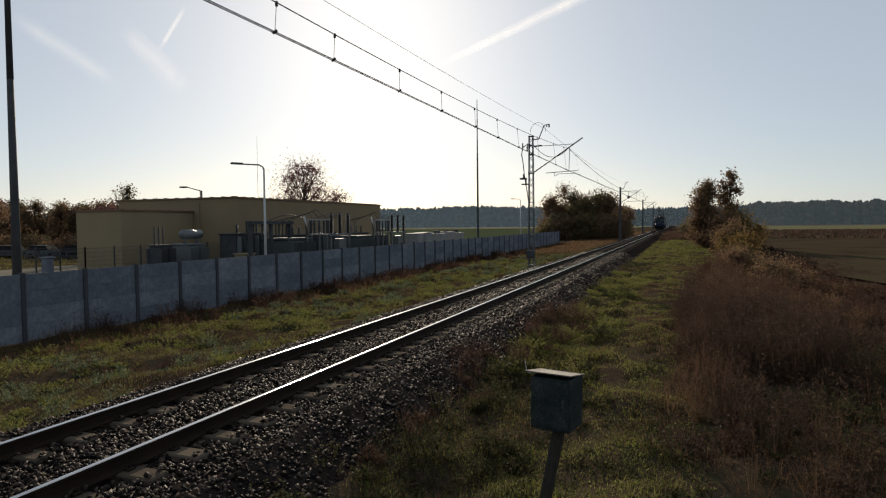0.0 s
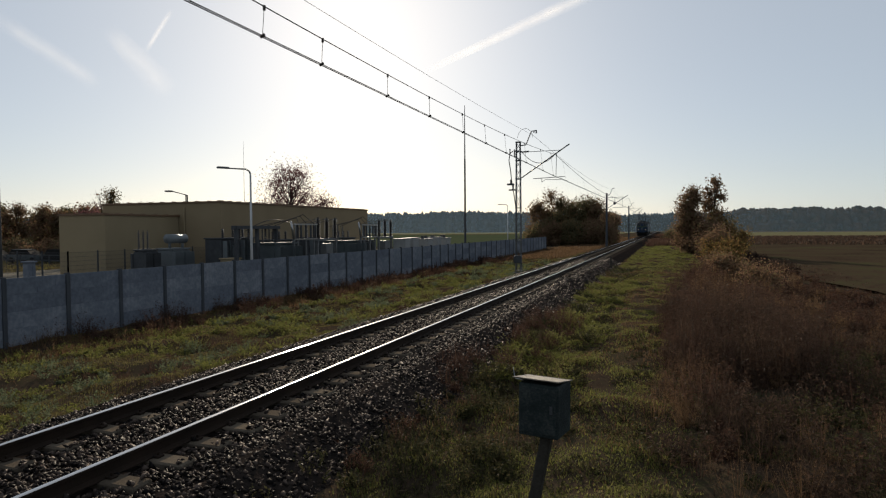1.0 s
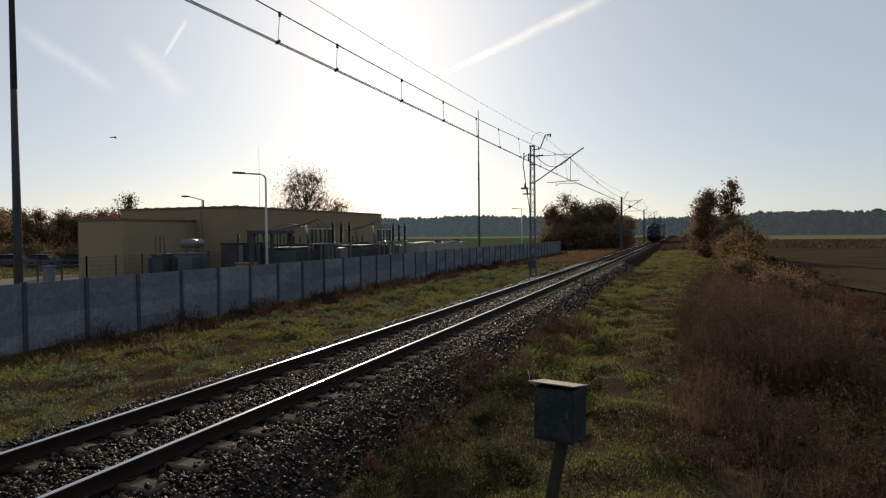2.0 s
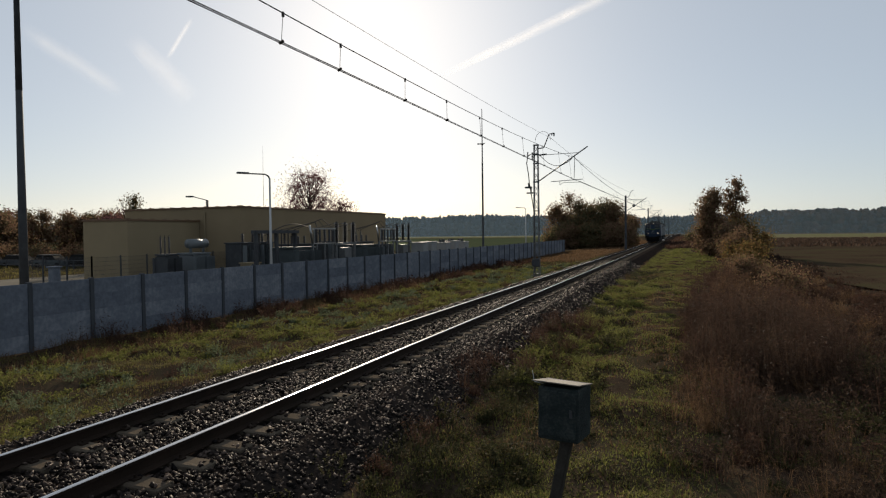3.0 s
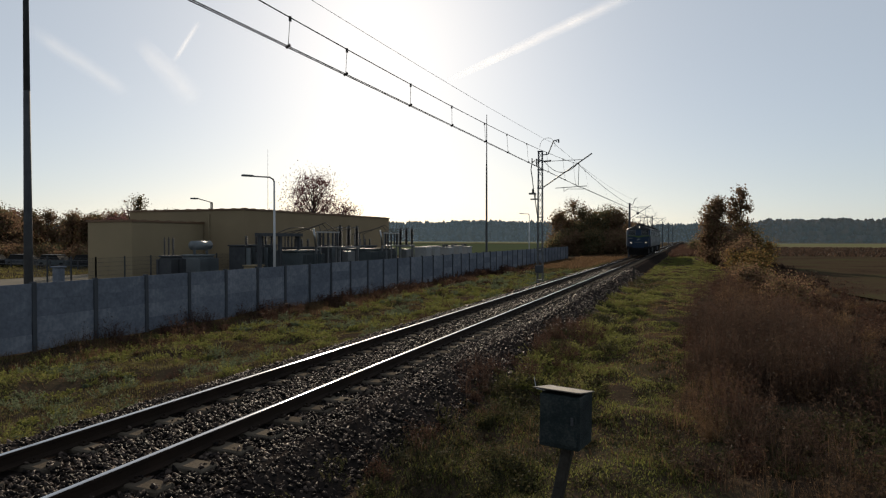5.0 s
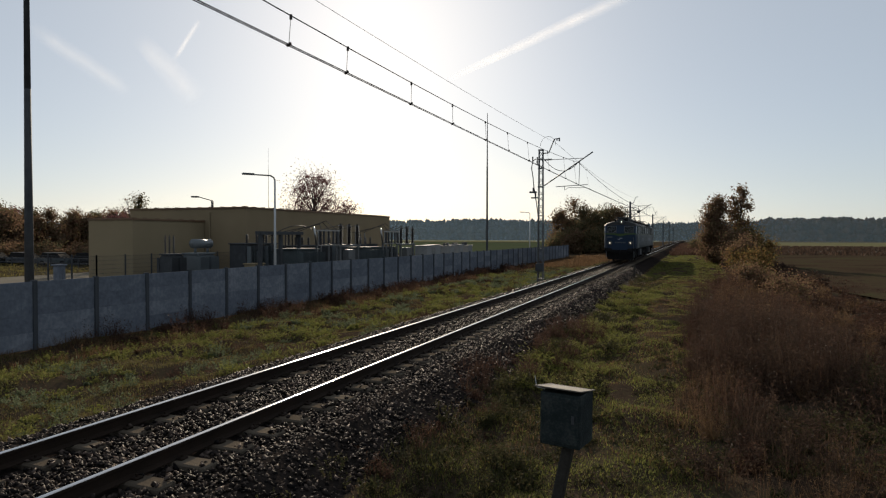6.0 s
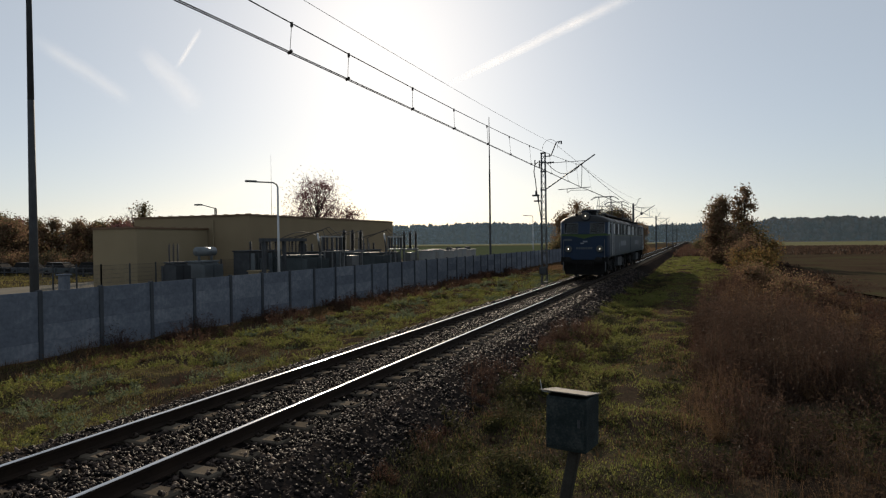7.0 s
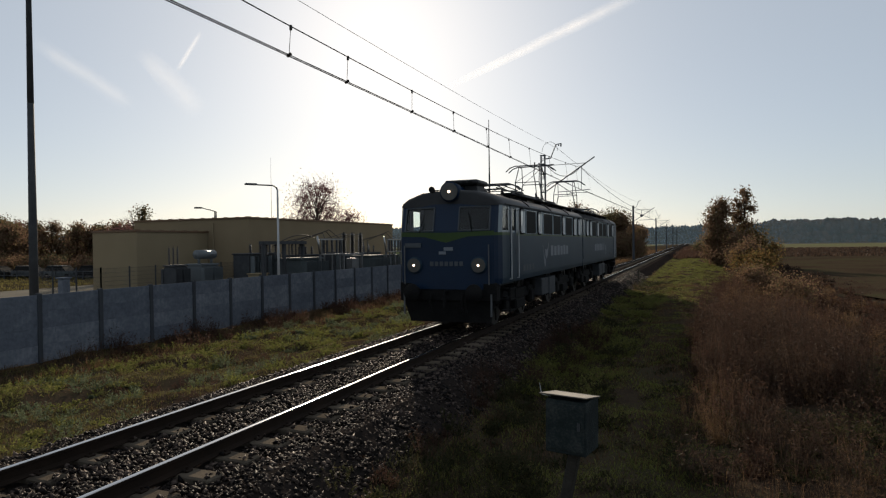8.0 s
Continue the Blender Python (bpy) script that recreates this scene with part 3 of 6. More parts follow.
tufts("green_thicket", p, 0.6, 0.5, M_WEEDGREEN, "low dark green herbs in the thicket", 26, 20, 0.026, 33, slim=0.3)
p = past_margin(stand(210, 5.9, 14.0, 0.6, 10.5, 7, -0.05), 0.05)
tufts("near_weeds", p, 0.6, 0.34, M_WEEDDARK, "low withered weeds beside the path", 24, 18, 0.021, 34)
p = past_margin(stand(260, 5.8, 12.5, 0.6, 9.5, 8, 0.0), 0.0)
tufts("tawny_clump", p, 0.58, 0.26, M_DRY, "tawny feathery clumps of dead weeds", 30, 20, 0.018, 38, slim=0.12, splay=0.9)
p = past_margin(stand(420, 5.8, 13.0, 0.6, 9.5, 16, -0.05), -0.2)
tufts("near_herbs", p, 0.24, 0.26, M_WEEDGREEN, "low dark herbs among the weeds", 16, 14, 0.024, 66, slim=0.42)
p = past_margin(stand(360, 5.9, 12.5, 1.0, 9, 13, 0.1), 0.1)
blades("near_stalks", p, 0.42 * patchy(p[:, 0], p[:, 1]), 0.006, M_DRY, "thin tawny stalks beside the path", n=4, spread=0.12, seed=43, lean=1.0, category="weeds")
p = past_margin(stand(620, 6.2, 14.5, 16, 48, 4, -0.15), 0.3)
tufts("far_weed_thicket", p, 0.9, 0.5, M_WEED, "withered rusty weeds at the edge of the field", 18, 14, 0.034, 32)
p = past_margin(stand(300, 6.2, 14.5, 16, 48, 5, 0.0), 0.3)
tufts("far_pale_stalks", p, 0.8, 0.4, M_DRY, "tawny stalks at the edge of the field", 18, 12, 0.032, 39)
p = past_margin(stand(420, 8.0, 16.0, 46, 110, 14, -0.2), 0.6)
tufts("hedge_weeds", p, 1.2, 0.8, M_WEEDDARK, "brown weeds under the hedge shrubs", 14, 12, 0.045, 70)
# beside the ballast
p = stand(130, 1.95, 3.6, 0.4, 18, 9, -0.1, 0.9)
tufts("ballast_weeds", p, 0.42, 0.2, M_WEED, "withered weeds at the edge of the ballast", 22, 16, 0.018, 35)
p = stand(150, 2.2, 4.6, 0.4, 14, 10, 0.0, 0.9)
tufts("ballast_herbs", p, 0.30, 0.26, M_WEEDGREEN, "dark green herbs at the edge of the ballast", 22, 16, 0.022, 40, slim=0.4)
p = stand(420, 2.5, 4.4, 6, 34, 15, -0.05, 0.6)
tufts("path_mounds", p, 0.17, 0.36, M_PATHGRASS, "lush grass mounds at the foot of the bank", 26, 14, 0.026, 67, "grass", slim=0.2)
p = on_path(stand(520, 2.8, 6.6, 0.6, 16, 17, 0.0, 0.9), 4)
tufts("path_herbs", p, 0.10, 0.16, M_WEEDGREEN, "low herbs in the path grass", 14, 12, 0.018, 68, slim=0.42)
# verge before the fence
p = stand(330, -11.6, -9.0, 3, 60, 11, -0.15, 0.5)
tufts("fence_thicket", p, 0.55, 0.32, M_WEED, "withered weeds against the foot of the fence", 20, 16, 0.028, 44)
p = stand(200, -11.4, -8.0, 3, 45, 12, 0.05, 0.5)
tufts("fence_dry_weeds", p, 0.42, 0.28, M_DRY, "tawny dead weeds near the fence", 22, 14, 0.024, 45, slim=0.14)
p = stand(800, -9.4, -2.7, 1, 50, 18, 0.0, 0.7)
tufts("verge_herbs", p, 0.23, 0.22, M_WEEDPALE, "pale sage-green herbs in the verge", 18, 12, 0.024, 5, slim=0.4)
p = stand(1300, -10.0, -2.7, 1, 50, 19, -0.1, 0.7)
tufts("verge_leafy_herbs", p, 0.19, 0.26, M_PATHGRASS, "green leafy herbs in the verge", 18, 12, 0.024, 55, "grass", slim=0.35)
p = stand(600, -10.5, -2.7, 1, 50, 20, 0.0, 0.7)
tufts("verge_brown_herbs", p, 0.21, 0.24, M_WEED, "withered brown herbs in the verge", 16, 12, 0.022, 69)


def leaf_cloud(centres, radii, count, size, rng, flat=0.8):
    """Small leaf quads gathered in clumps: vertices and triangles."""
    centres, radii = np.asarray(centres, float), np.asarray(radii, float)
    pick = rng.choice(len(centres), count, p=radii ** 2 / (radii ** 2).sum())
    d = rng.normal(0, 1, (count, 3))
    d /= np.linalg.norm(d, axis=1)[:, None]
    r = np.minimum(np.abs(rng.normal(0, 0.75, count)), 1.0 + 0.4 * rng.random(count))
    c = centres[pick] + d * (radii[pick] * r)[:, None] * np.array([1, 1, flat])
    s = size * rng.uniform(0.5, 1.5, count)
    d1 = rng.normal(0, 1, (count, 3))
    d1 /= np.linalg.norm(d1, axis=1)[:, None]
    d2 = np.cross(d1, rng.normal(0, 1, (count, 3)))
    d2 /= np.linalg.norm(d2, axis=1)[:, None]
    V = np.stack([c - d1 * s[:, None], c + d2 * (0.6 * s)[:, None], c + d1 * s[:, None], c - d2 * (0.6 * s)[:, None]], 1).reshape(-1, 3)
    q = 4 * np.arange(count)[:, None]
    return V, np.concatenate([q + np.array([[0, 1, 2]]), q + np.array([[0, 2, 3]])])


def tree(x, y, tall, wide, mat, label, seed, leaves=5000, leaf=0.16, trunk=0.16, low=0.25, clumps=26, name="tree", category="tree", conic=False):
    """A tree: a tapered trunk with limbs and a crown of small leaves in clumps."""
    rng = np.random.default_rng(seed)
    thing = tagged(empty(name, pose(x, y, float(height(x, y)) - 0.05)), label, category)
    bm = bmesh.new()
    tip = Vector((rng.normal(0, 0.2), rng.normal(0, 0.2), tall * 0.9))
    tube(bm, (0, 0, 0), tip * 0.5, trunk, trunk * 0.6, 7)
    tube(bm, tip * 0.5, tip, trunk * 0.6, trunk * 0.12, 6)
    cs, rs = [], []
    for k in range(clumps):
        u = low + (1 - low) * (k + rng.random()) / clumps
        env = (1 - u) ** 0.8 * 1.15 if conic else math.sqrt(max(0.02, 1 - ((u - low - 0.42 * (1 - low)) / (0.62 * (1 - low))) ** 2))
        a = rng.uniform(0, 6.283)
        r = wide / 2 * env * rng.uniform(0.45, 0.95)
        c = Vector((math.cos(a) * r, math.sin(a) * r, tall * u))
        base = tip * min(0.95, u * 0.75)
        tube(bm, base, c, trunk * 0.3, trunk * 0.06, 5)
        for _ in range(3):
            e = c + Vector(rng.normal(0, 0.12 * wide, 3))
            tube(bm, base.lerp(c, 0.6), e, trunk * 0.1, trunk * 0.03, 4)
        cs.append(c)
        rs.append(wide * rng.uniform(0.22, 0.40))
    part("trunk", bm, M_BARK, thing, "dark bark trunk and bare limbs", True)
    V, T = leaf_cloud(cs, rs, leaves, leaf, rng)
    crown = arrays("crown", V, T, mat)
    crown.parent = thing
    return thing


def bush(x, y, tall, wide, mat, label, seed, leaves=3500, leaf=0.14, name="bush"):
    """A shrub: several stems from the ground and a dense uneven crown of leaves."""
    rng = np.random.default_rng(seed)
    thing = tagged(empty(name, pose(x, y, float(height(x, y)) - 0.05)), label, "bush")
    bm = bmesh.new()
    cs, rs = [], []
    for k in range(18):
        a, r = rng.uniform(0, 6.283), wide / 2 * math.sqrt(rng.random()) * 0.85
        u = rng.uniform(0.15, 0.9) * math.sqrt(max(0.05, 1 - (r / (wide / 2)) ** 2 * 0.7))
        c = Vector((math.cos(a) * r, math.sin(a) * r, tall * u))
        tube(bm, (c.x * 0.2, c.y * 0.2, 0), c, 0.035, 0.01, 5)
        cs.append(c)
        rs.append(wide * rng.uniform(0.20, 0.36))
    part("stems", bm, M_BARK, thing, "thin dark stems")
    V, T = leaf_cloud(cs, rs, leaves, leaf, rng)
    V[:, 2] = np.maximum(V[:, 2], 0.03)
    crown = arrays("crown", V, T, mat)
    crown.parent = thing
    return thing


# roadside trees at the end of the path
tree(8.6, 76, 7.6, 3.0, M_LEAF_BROWN, "dense upright tree with olive-brown autumn leaves", 41, 16000, 0.10, low=0.05, clumps=40)
bush(8.7, 75.2, 5.2, 4.0, M_LEAF_BROWN, "dense shrub at the foot of the tree", 54, 9000, 0.10)
tree(11.4, 77, 9.1, 2.5, M_LEAF_BROWN, "slim tree with thinning brown leaves", 42, 3600, 0.12, low=0.42, clumps=22)
bush(13.1, 75, 5.1, 4.8, M_LEAF_GOLD, "broad yellowing shrub beside the trees", 43, 17000, 0.095)
for k, (x, y, h, w, mt, lb) in enumerate([
    (10.4, 72, 4.6, 4.0, M_LEAF_BROWN, "dark shrub under the trees"),
    (11.2, 64, 3.2, 3.6, M_LEAF_BROWN, "brown-leaved shrub of the hedge"),
    (10.6, 53, 2.9, 3.0, M_LEAF_GOLD, "yellow-brown shrub at the edge of the field"),
    (10.4, 43, 2.0, 2.2, M_LEAF_GOLD, "small shrub with yellow and brown leaves"),
    (9.6, 36, 1.6, 2.2, M_LEAF_BROWN, "low brown shrub among the weeds"),
    (10.4, 29, 1.3, 2.4, M_LEAF_BROWN, "low brown shrub among the weeds"),
    (8.0, 150, 2.6, 5.0, M_LEAF_DARK, "dark low shrub beside the far path"),
]):
    bush(x, y, h, w, mt, lb, 44 + k, 7500 if y > 49 else 5000, 0.0013 * min(y, 80) + 0.005)
# copse behind the fence's end
for k, (x, y, h, w, mt, lb) in enumerate([
    (-15.2, 121, 10.4, 6.0, M_LEAF_BROWN, "tall half-bare tree in the copse beside the track"),
    (-18.0, 123, 8.0, 5.6, M_LEAF_BROWN, "brown leafy tree in the copse beside the track"),
    (-12.4, 120, 8.4, 6.0, M_LEAF_DARK, "dark leafy tree in the copse beside the track"),
    (-9.4, 122, 8.6, 6.0, M_LEAF_DARK, "dark leafy tree in the copse beside the track"),
    (-6.6, 121, 7.6, 5.0, M_LEAF_BROWN, "brown-leaved tree in the copse beside the track"),
    (-4.9, 126, 5.6, 4.0, M_LEAF_BROWN, "small brown-leaved tree in the copse beside the track"),
]):
    tree(x, y, h, w, mt, lb, 60 + k, 4500 if k == 0 else 11000, 0.16, low=0.04)
for k, (x, y) in enumerate([(-14, 116), (-10.5, 115), (-7.5, 116), (-17.2, 118), (-5.4, 118)]):
    bush(x, y, 4.6, 5.2, M_LEAF_DARK if k % 2 else M_LEAF_BROWN, "dark undergrowth shrub of the copse", 80 + k, 8000, 0.16)
# trees behind the substation
tree(-45.8, 75, 12.3, 8.2, M_LEAF_RUST, "broad half-bare autumn tree behind the substation", 91, 13000, 0.10, trunk=0.28, low=0.25, clumps=60)
tree(-40.8, 76, 8.0, 3.8, M_LEAF_RUST, "small rust-leaved tree behind the substation", 92, 4200, 0.10)
rngt = np.random.default_rng(93)
for k in range(44):
    x = -100 + k * 1.45 + rngt.uniform(-0.8, 0.8)
    y = 56 + rngt.uniform(-4, 10) + (x + 60) * 0.1
    h = rngt.uniform(6.3, 7.5) * float(np.interp(x, [-88, -70, -45], [1.06, 0.88, 0.78]))
    kind = (M_LEAF_BROWN, M_LEAF_DARK, M_LEAF_BROWN, M_LEAF_DARK, M_LEAF_RUST)[int(rngt.integers(0, 5))]
    tree(x, y, h, rngt.uniform(3.2, 4.6), kind, "roadside tree in brown autumn leaf beyond the yard", 100 + k, 6500, 0.13, low=0.06, clumps=24)
for k in range(20):
    bush(-92 + 2.6 * k, 50 + rngt.uniform(-1.5, 1.5) + 0.1 * (-32 + 2.6 * k), 2.6, 3.6, M_LEAF_BROWN if k % 3 else M_LEAF_DARK, "brown hedge shrub under the roadside trees", 300 + k, 3600, 0.10)
tree(-62.0, 57, 8.6, 3.4, M_LEAF_BROWN, "slender almost bare tree among the roadside trees", 96, 260, 0.10, trunk=0.12, low=0.35, clumps=30)
tree(-47.5, 45, 7.6, 2.4, M_LEAF_DARK, "small dark spruce behind the building", 95, 4600, 0.08, low=0.1, conic=True, name="spruce")


def wood(name, y0, y1, x0, x1, n, tall, mat, label, seed, spire=1.9):
    """A far wood: rows of uneven crowns on thin trunks, as one mass."""
    rng = np.random.default_rng(seed)
    bm = bmesh.new()
    bmesh.ops.create_icosphere(bm, subdivisions=1, radius=1.0)
    bv = np.array([v.co for v in bm.verts])
    bt = np.array([[v.index for v in f.verts] for f in bm.faces])
    bm.free()
    x, y = rng.uniform(x0, x1, n), rng.uniform(y0, y1, n)
    h = tall * rng.uniform(0.86, 1.03, n) * (1 + 0.04 * np.sin(x / 43.0) + 0.02 * np.sin(x / 17.0))
    V, T, off = [], [], 0
    for u, wd in ((0.92, 0.07), (0.78, 0.11), (0.60, 0.13), (0.42, 0.14), (0.22, 0.15), (0.06, 0.15)):
        r = h * wd * rng.uniform(0.8, 1.35, n)
        P = bv[None] * (r[:, None, None] * rng.uniform(0.65, 1.3, (n, len(bv), 3))) * np.array([1, 1, spire if u > 0.9 else 1.25])
        P = P + np.stack([x + rng.normal(0, 0.6, n), y, h * u - 1.0], -1)[:, None]
        V.append(P.reshape(-1, 3))
        T.append((bt[None] + (off + len(bv) * np.arange(n))[:, None, None]).reshape(-1, 3))
        off += len(bv) * n
    return tagged(arrays(name, np.concatenate(V), np.concatenate(T), mat), label, "wood", kind="stuff")


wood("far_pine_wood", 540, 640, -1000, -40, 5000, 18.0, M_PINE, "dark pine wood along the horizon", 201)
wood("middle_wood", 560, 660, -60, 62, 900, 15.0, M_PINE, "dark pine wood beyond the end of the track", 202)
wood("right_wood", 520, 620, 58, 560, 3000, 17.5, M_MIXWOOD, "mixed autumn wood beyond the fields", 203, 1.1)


def haze_sheet():
    """Added stand-in for thin autumn haze before the far woods: a sheet that scatters the sun's light, fading upwards.
    """
    m = bpy.data.materials.new("thin_haze")
    m.use_nodes = True
    n, l = m.node_tree.nodes, m.node_tree.links
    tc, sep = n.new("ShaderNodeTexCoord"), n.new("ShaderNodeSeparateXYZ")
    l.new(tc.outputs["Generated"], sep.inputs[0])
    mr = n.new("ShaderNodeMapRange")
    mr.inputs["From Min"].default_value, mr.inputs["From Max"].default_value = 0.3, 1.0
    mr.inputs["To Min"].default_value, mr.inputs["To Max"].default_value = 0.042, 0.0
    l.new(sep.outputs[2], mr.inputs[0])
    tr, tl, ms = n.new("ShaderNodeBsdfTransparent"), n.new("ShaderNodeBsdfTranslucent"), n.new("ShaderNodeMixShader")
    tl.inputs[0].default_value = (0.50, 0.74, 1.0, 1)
    # more haze put in on the left, towards the sun
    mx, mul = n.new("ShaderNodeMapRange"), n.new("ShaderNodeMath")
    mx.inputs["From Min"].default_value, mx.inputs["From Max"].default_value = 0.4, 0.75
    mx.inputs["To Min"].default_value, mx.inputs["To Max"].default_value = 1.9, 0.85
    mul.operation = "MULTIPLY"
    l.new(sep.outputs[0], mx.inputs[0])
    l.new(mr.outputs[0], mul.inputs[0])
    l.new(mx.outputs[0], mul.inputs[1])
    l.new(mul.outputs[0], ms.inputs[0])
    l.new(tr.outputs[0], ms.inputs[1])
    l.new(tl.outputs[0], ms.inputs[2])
    l.new(ms.outputs[0], n["Material Output"].inputs[0])
    ob = raw("haze_sheet", [(-1100, 430, -1), (700, 430, -1), (700, 430, 38), (-1100, 430, 38)], [(0, 1, 2, 3)], m)
    tagged(ob, "added pale blue sheet standing in for thin autumn haze before the far woods", "haze", kind="structure")


haze_sheet()


# ---- concrete fence ----
FX, FY0, BAY, BAYS = -11.83, -4.34, 2.06, 48


def build_fence():
    fence = tagged(empty("concrete_fence", pose(FX, 0, 0)), "grey precast concrete panel fence along the railway", "fence", kind="structure")
    bm = bmesh.new()
    box(bm, -0.07, -0.07, -1.3, 0.07, 0.07, 1.05, 0.012)
    post = mesh_of(bm, "post", M_FPOST)
    panels = []
    for v in range(4):
        rnd = random.Random(v)
        bm = bmesh.new()
        box(bm, -0.022, -0.965, 0.0, 0.022, 0.965, 0.4975, 0.004)
        # split-stone relief: low uneven courses on both faces
        for c in range(3):
            y = -0.94
            while y < 0.86:
                w = min(rnd.uniform(0.3, 0.7), 0.94 - y)
                d = rnd.uniform(0.024, 0.029)
                box(bm, -d, y + 0.002, 0.018 + c * 0.157, d + rnd.uniform(-0.004, 0.004), y + w - 0.002, 0.018 + c * 0.157 + rnd.uniform(0.128, 0.146))
                y += w
        panels.append(mesh_of(bm, "panel", M_FENCE))
    rnd = random.Random(9)
    for k in range(BAYS + 1):
        y = FY0 + BAY * k
        o = new("post", post)
        o.parent = fence
        o.matrix_basis = pose(rnd.uniform(-0.01, 0.01), y, rnd.uniform(-0.02, 0.02), 0, rnd.uniform(-0.5, 0.5), 0)
        if k < BAYS:
            for c in range(4):
                o = new("panel", panels[rnd.randrange(4)])
                o.parent = fence
                o.matrix_basis = pose(rnd.uniform(-0.008, 0.008), y + BAY / 2, -1.0 + 0.498 * c, 0, 0, 180 * rnd.randrange(2))


build_fence()


# ---- substation ----
YARD = -0.93


def hall(name, x0, y0, x1, y1, top, mat, label):
    """A flat-roofed rendered building with a brown sheet coping and corrugated roof edge."""
    b = tagged(empty(name, pose(x1, y0, YARD)), label, "building")
    w, d, h = x1 - x0, y1 - y0, top - YARD
    t = 0.3
    for a in ((-w, 0, 0, t), (-w, d - t, 0, d), (-w, t, -w + t, d - t), (-t, t, 0, d - t)):
        part("wall", box(bmesh.new(), a[0], a[1], -0.2, a[2], a[3], h - 0.12), mat, b)
    bm = bmesh.new()
    box(bm, -w + 0.05, 0.05, h - 0.45, -0.05, d - 0.05, h - 0.25)
    part("roof", bm, M_ROOF, b, "dark felt roof")
    bm = bmesh.new()
    o = 0.06
    for a in ((-w - o, -o, 0 + o, 0.34), (-w - o, d - 0.34, o, d + o), (-w - o, 0.34, -w + 0.34, d - 0.34), (-0.34, 0.34, o, d - 0.34)):
        box(bm, a[0], a[1], h - 0.12, a[2], a[3], h, 0.01)
    k = 0.0
    while k < d:  # raised seams of the coping
        box(bm, -0.30, k, h, o + 0.01, k + 0.05, h + 0.04)
        k += 1.0
    k = 0.0
    while k < w:
        box(bm, -k - 0.05, -o - 0.01, h, -k, 0.3, h + 0.04)
        k += 1.0
    part("coping", bm, M_COPING, b, "brown sheet-metal coping")
    return b


main_hall = hall("substation_building", -32.4, 30.16, -22.0, 52.1, 4.33, M_RENDER, "ochre rendered flat-roofed substation building")
annex = hall("substation_annex", -29.2, 24.05, -25.5, 30.10, 3.42, M_RENDER2, "cream rendered low annex of the substation")
# downpipe and wall lamp on the hall, floodlight on its roof
bm = bmesh.new()
tube(bm, (-3.0, -0.07, 0.0), (-3.0, -0.07, 4.9), 0.05)
part("downpipe", bm, M_RENDER2, main_hall)
bm = bmesh.new()
box(bm, -5.0, -0.12, 0.0, -4.0, 0.0, 2.1, 0.01)
part("door", bm, M_TANK, main_hall, "grey steel door")
bm = bmesh.new()
tube(bm, (0, 0, 0), (0, 0, 0.45), 0.05)
tube(bm, (-0.12, 0, 0.0), (-0.12, 0, 0.45), 0.03)
tube(bm, (0, 0, 0.45), (-1.0, -0.4, 0.75), 0.03)
box(bm, -1.35, -0.65, 0.68, -0.9, -0.3, 0.78, 0.02)
tagged(part("roof_floodlight", bm, M_DARKSTEEL, at=pose(-24.9, 30.3, 4.33)), "small dark floodlight on the flat roof", "lamp")
for x, y in ((-24.5, 36.0), (-30, 50.5)):
    bm = bmesh.new()
    tube(bm, (0, 0, 0), (0, 0, 5.2), 0.02, 0.006, 6)
    tagged(part("lightning_spike", bm, M_DARKSTEEL, at=pose(x, y, 4.0)), "thin steel lightning spike", "lightning rod")


def steel_fence():
    """A low dark mesh fence before the annex, on thin posts."""
    f = tagged(empty("mesh_fence", pose(-23.2, 19.6, YARD)), "low dark green welded mesh fence in the yard", "fence")
    for x0, y0, x1, y1 in ((-5.5, 0.0, 0.0, 0.0), (0.0, 0.0, 0.0, 11.0)):
        n = int(math.hypot(x1 - x0, y1 - y0) / 2.0 + 0.5)
        for k in range(n + 1):
            u = k / n
            bm = bmesh.new()
            px, py = x0 + (x1 - x0) * u, y0 + (y1 - y0) * u
            box(bm, px - 0.03, py - 0.03, 0, px + 0.03, py + 0.03, 2.25, 0.005)
            part("post", bm, M_DARKSTEEL, f)
            if k < n:
                qx, qy = x0 + (x1 - x0) * (k + 1) / n, y0 + (y1 - y0) * (k + 1) / n
                bm = bmesh.new()
                for j in range(10):
                    z = 0.1 + j * 0.23
                    tube(bm, (px, py, z), (qx, qy, z), 0.006, seg=4)
                for j in range(1, 26):
                    v = j / 26
                    tube(bm, (px + (qx - px) * v, py + (qy - py) * v, 0.08), (px + (qx - px) * v, py + (qy - py) * v, 2.18), 0.005, seg=4)
                part("mesh_panel", bm, M_DARKSTEEL, f)


steel_fence()


def insulator(bm, x, y, z, h, r=0.07, n=9, seg=10):
    """One turned porcelain body: sheds round a core."""
    prof = [(0.5, 0.0)]
    for k in range(n):
        prof += [(0.5, (k + 0.25) / n), (1.25, (k + 0.32) / n), (0.7, (k + 0.75) / n)]
    prof += [(0.5, 0.98), (0.5, 1.0)]
    rings = [[bm.verts.new((x + r * q * math.cos(6.2832 * j / seg), y + r * q * math.sin(6.2832 * j / seg), z + h * u)) for j in range(seg)] for q, u in prof]
    for g, f in zip(rings, rings[1:]):
        for j in range(seg):
            bm.faces.new((g[j], g[(j + 1) % seg], f[(j + 1) % seg], f[j]))
    bm.faces.new(rings[0][::-1])
    bm.faces.new(rings[-1])


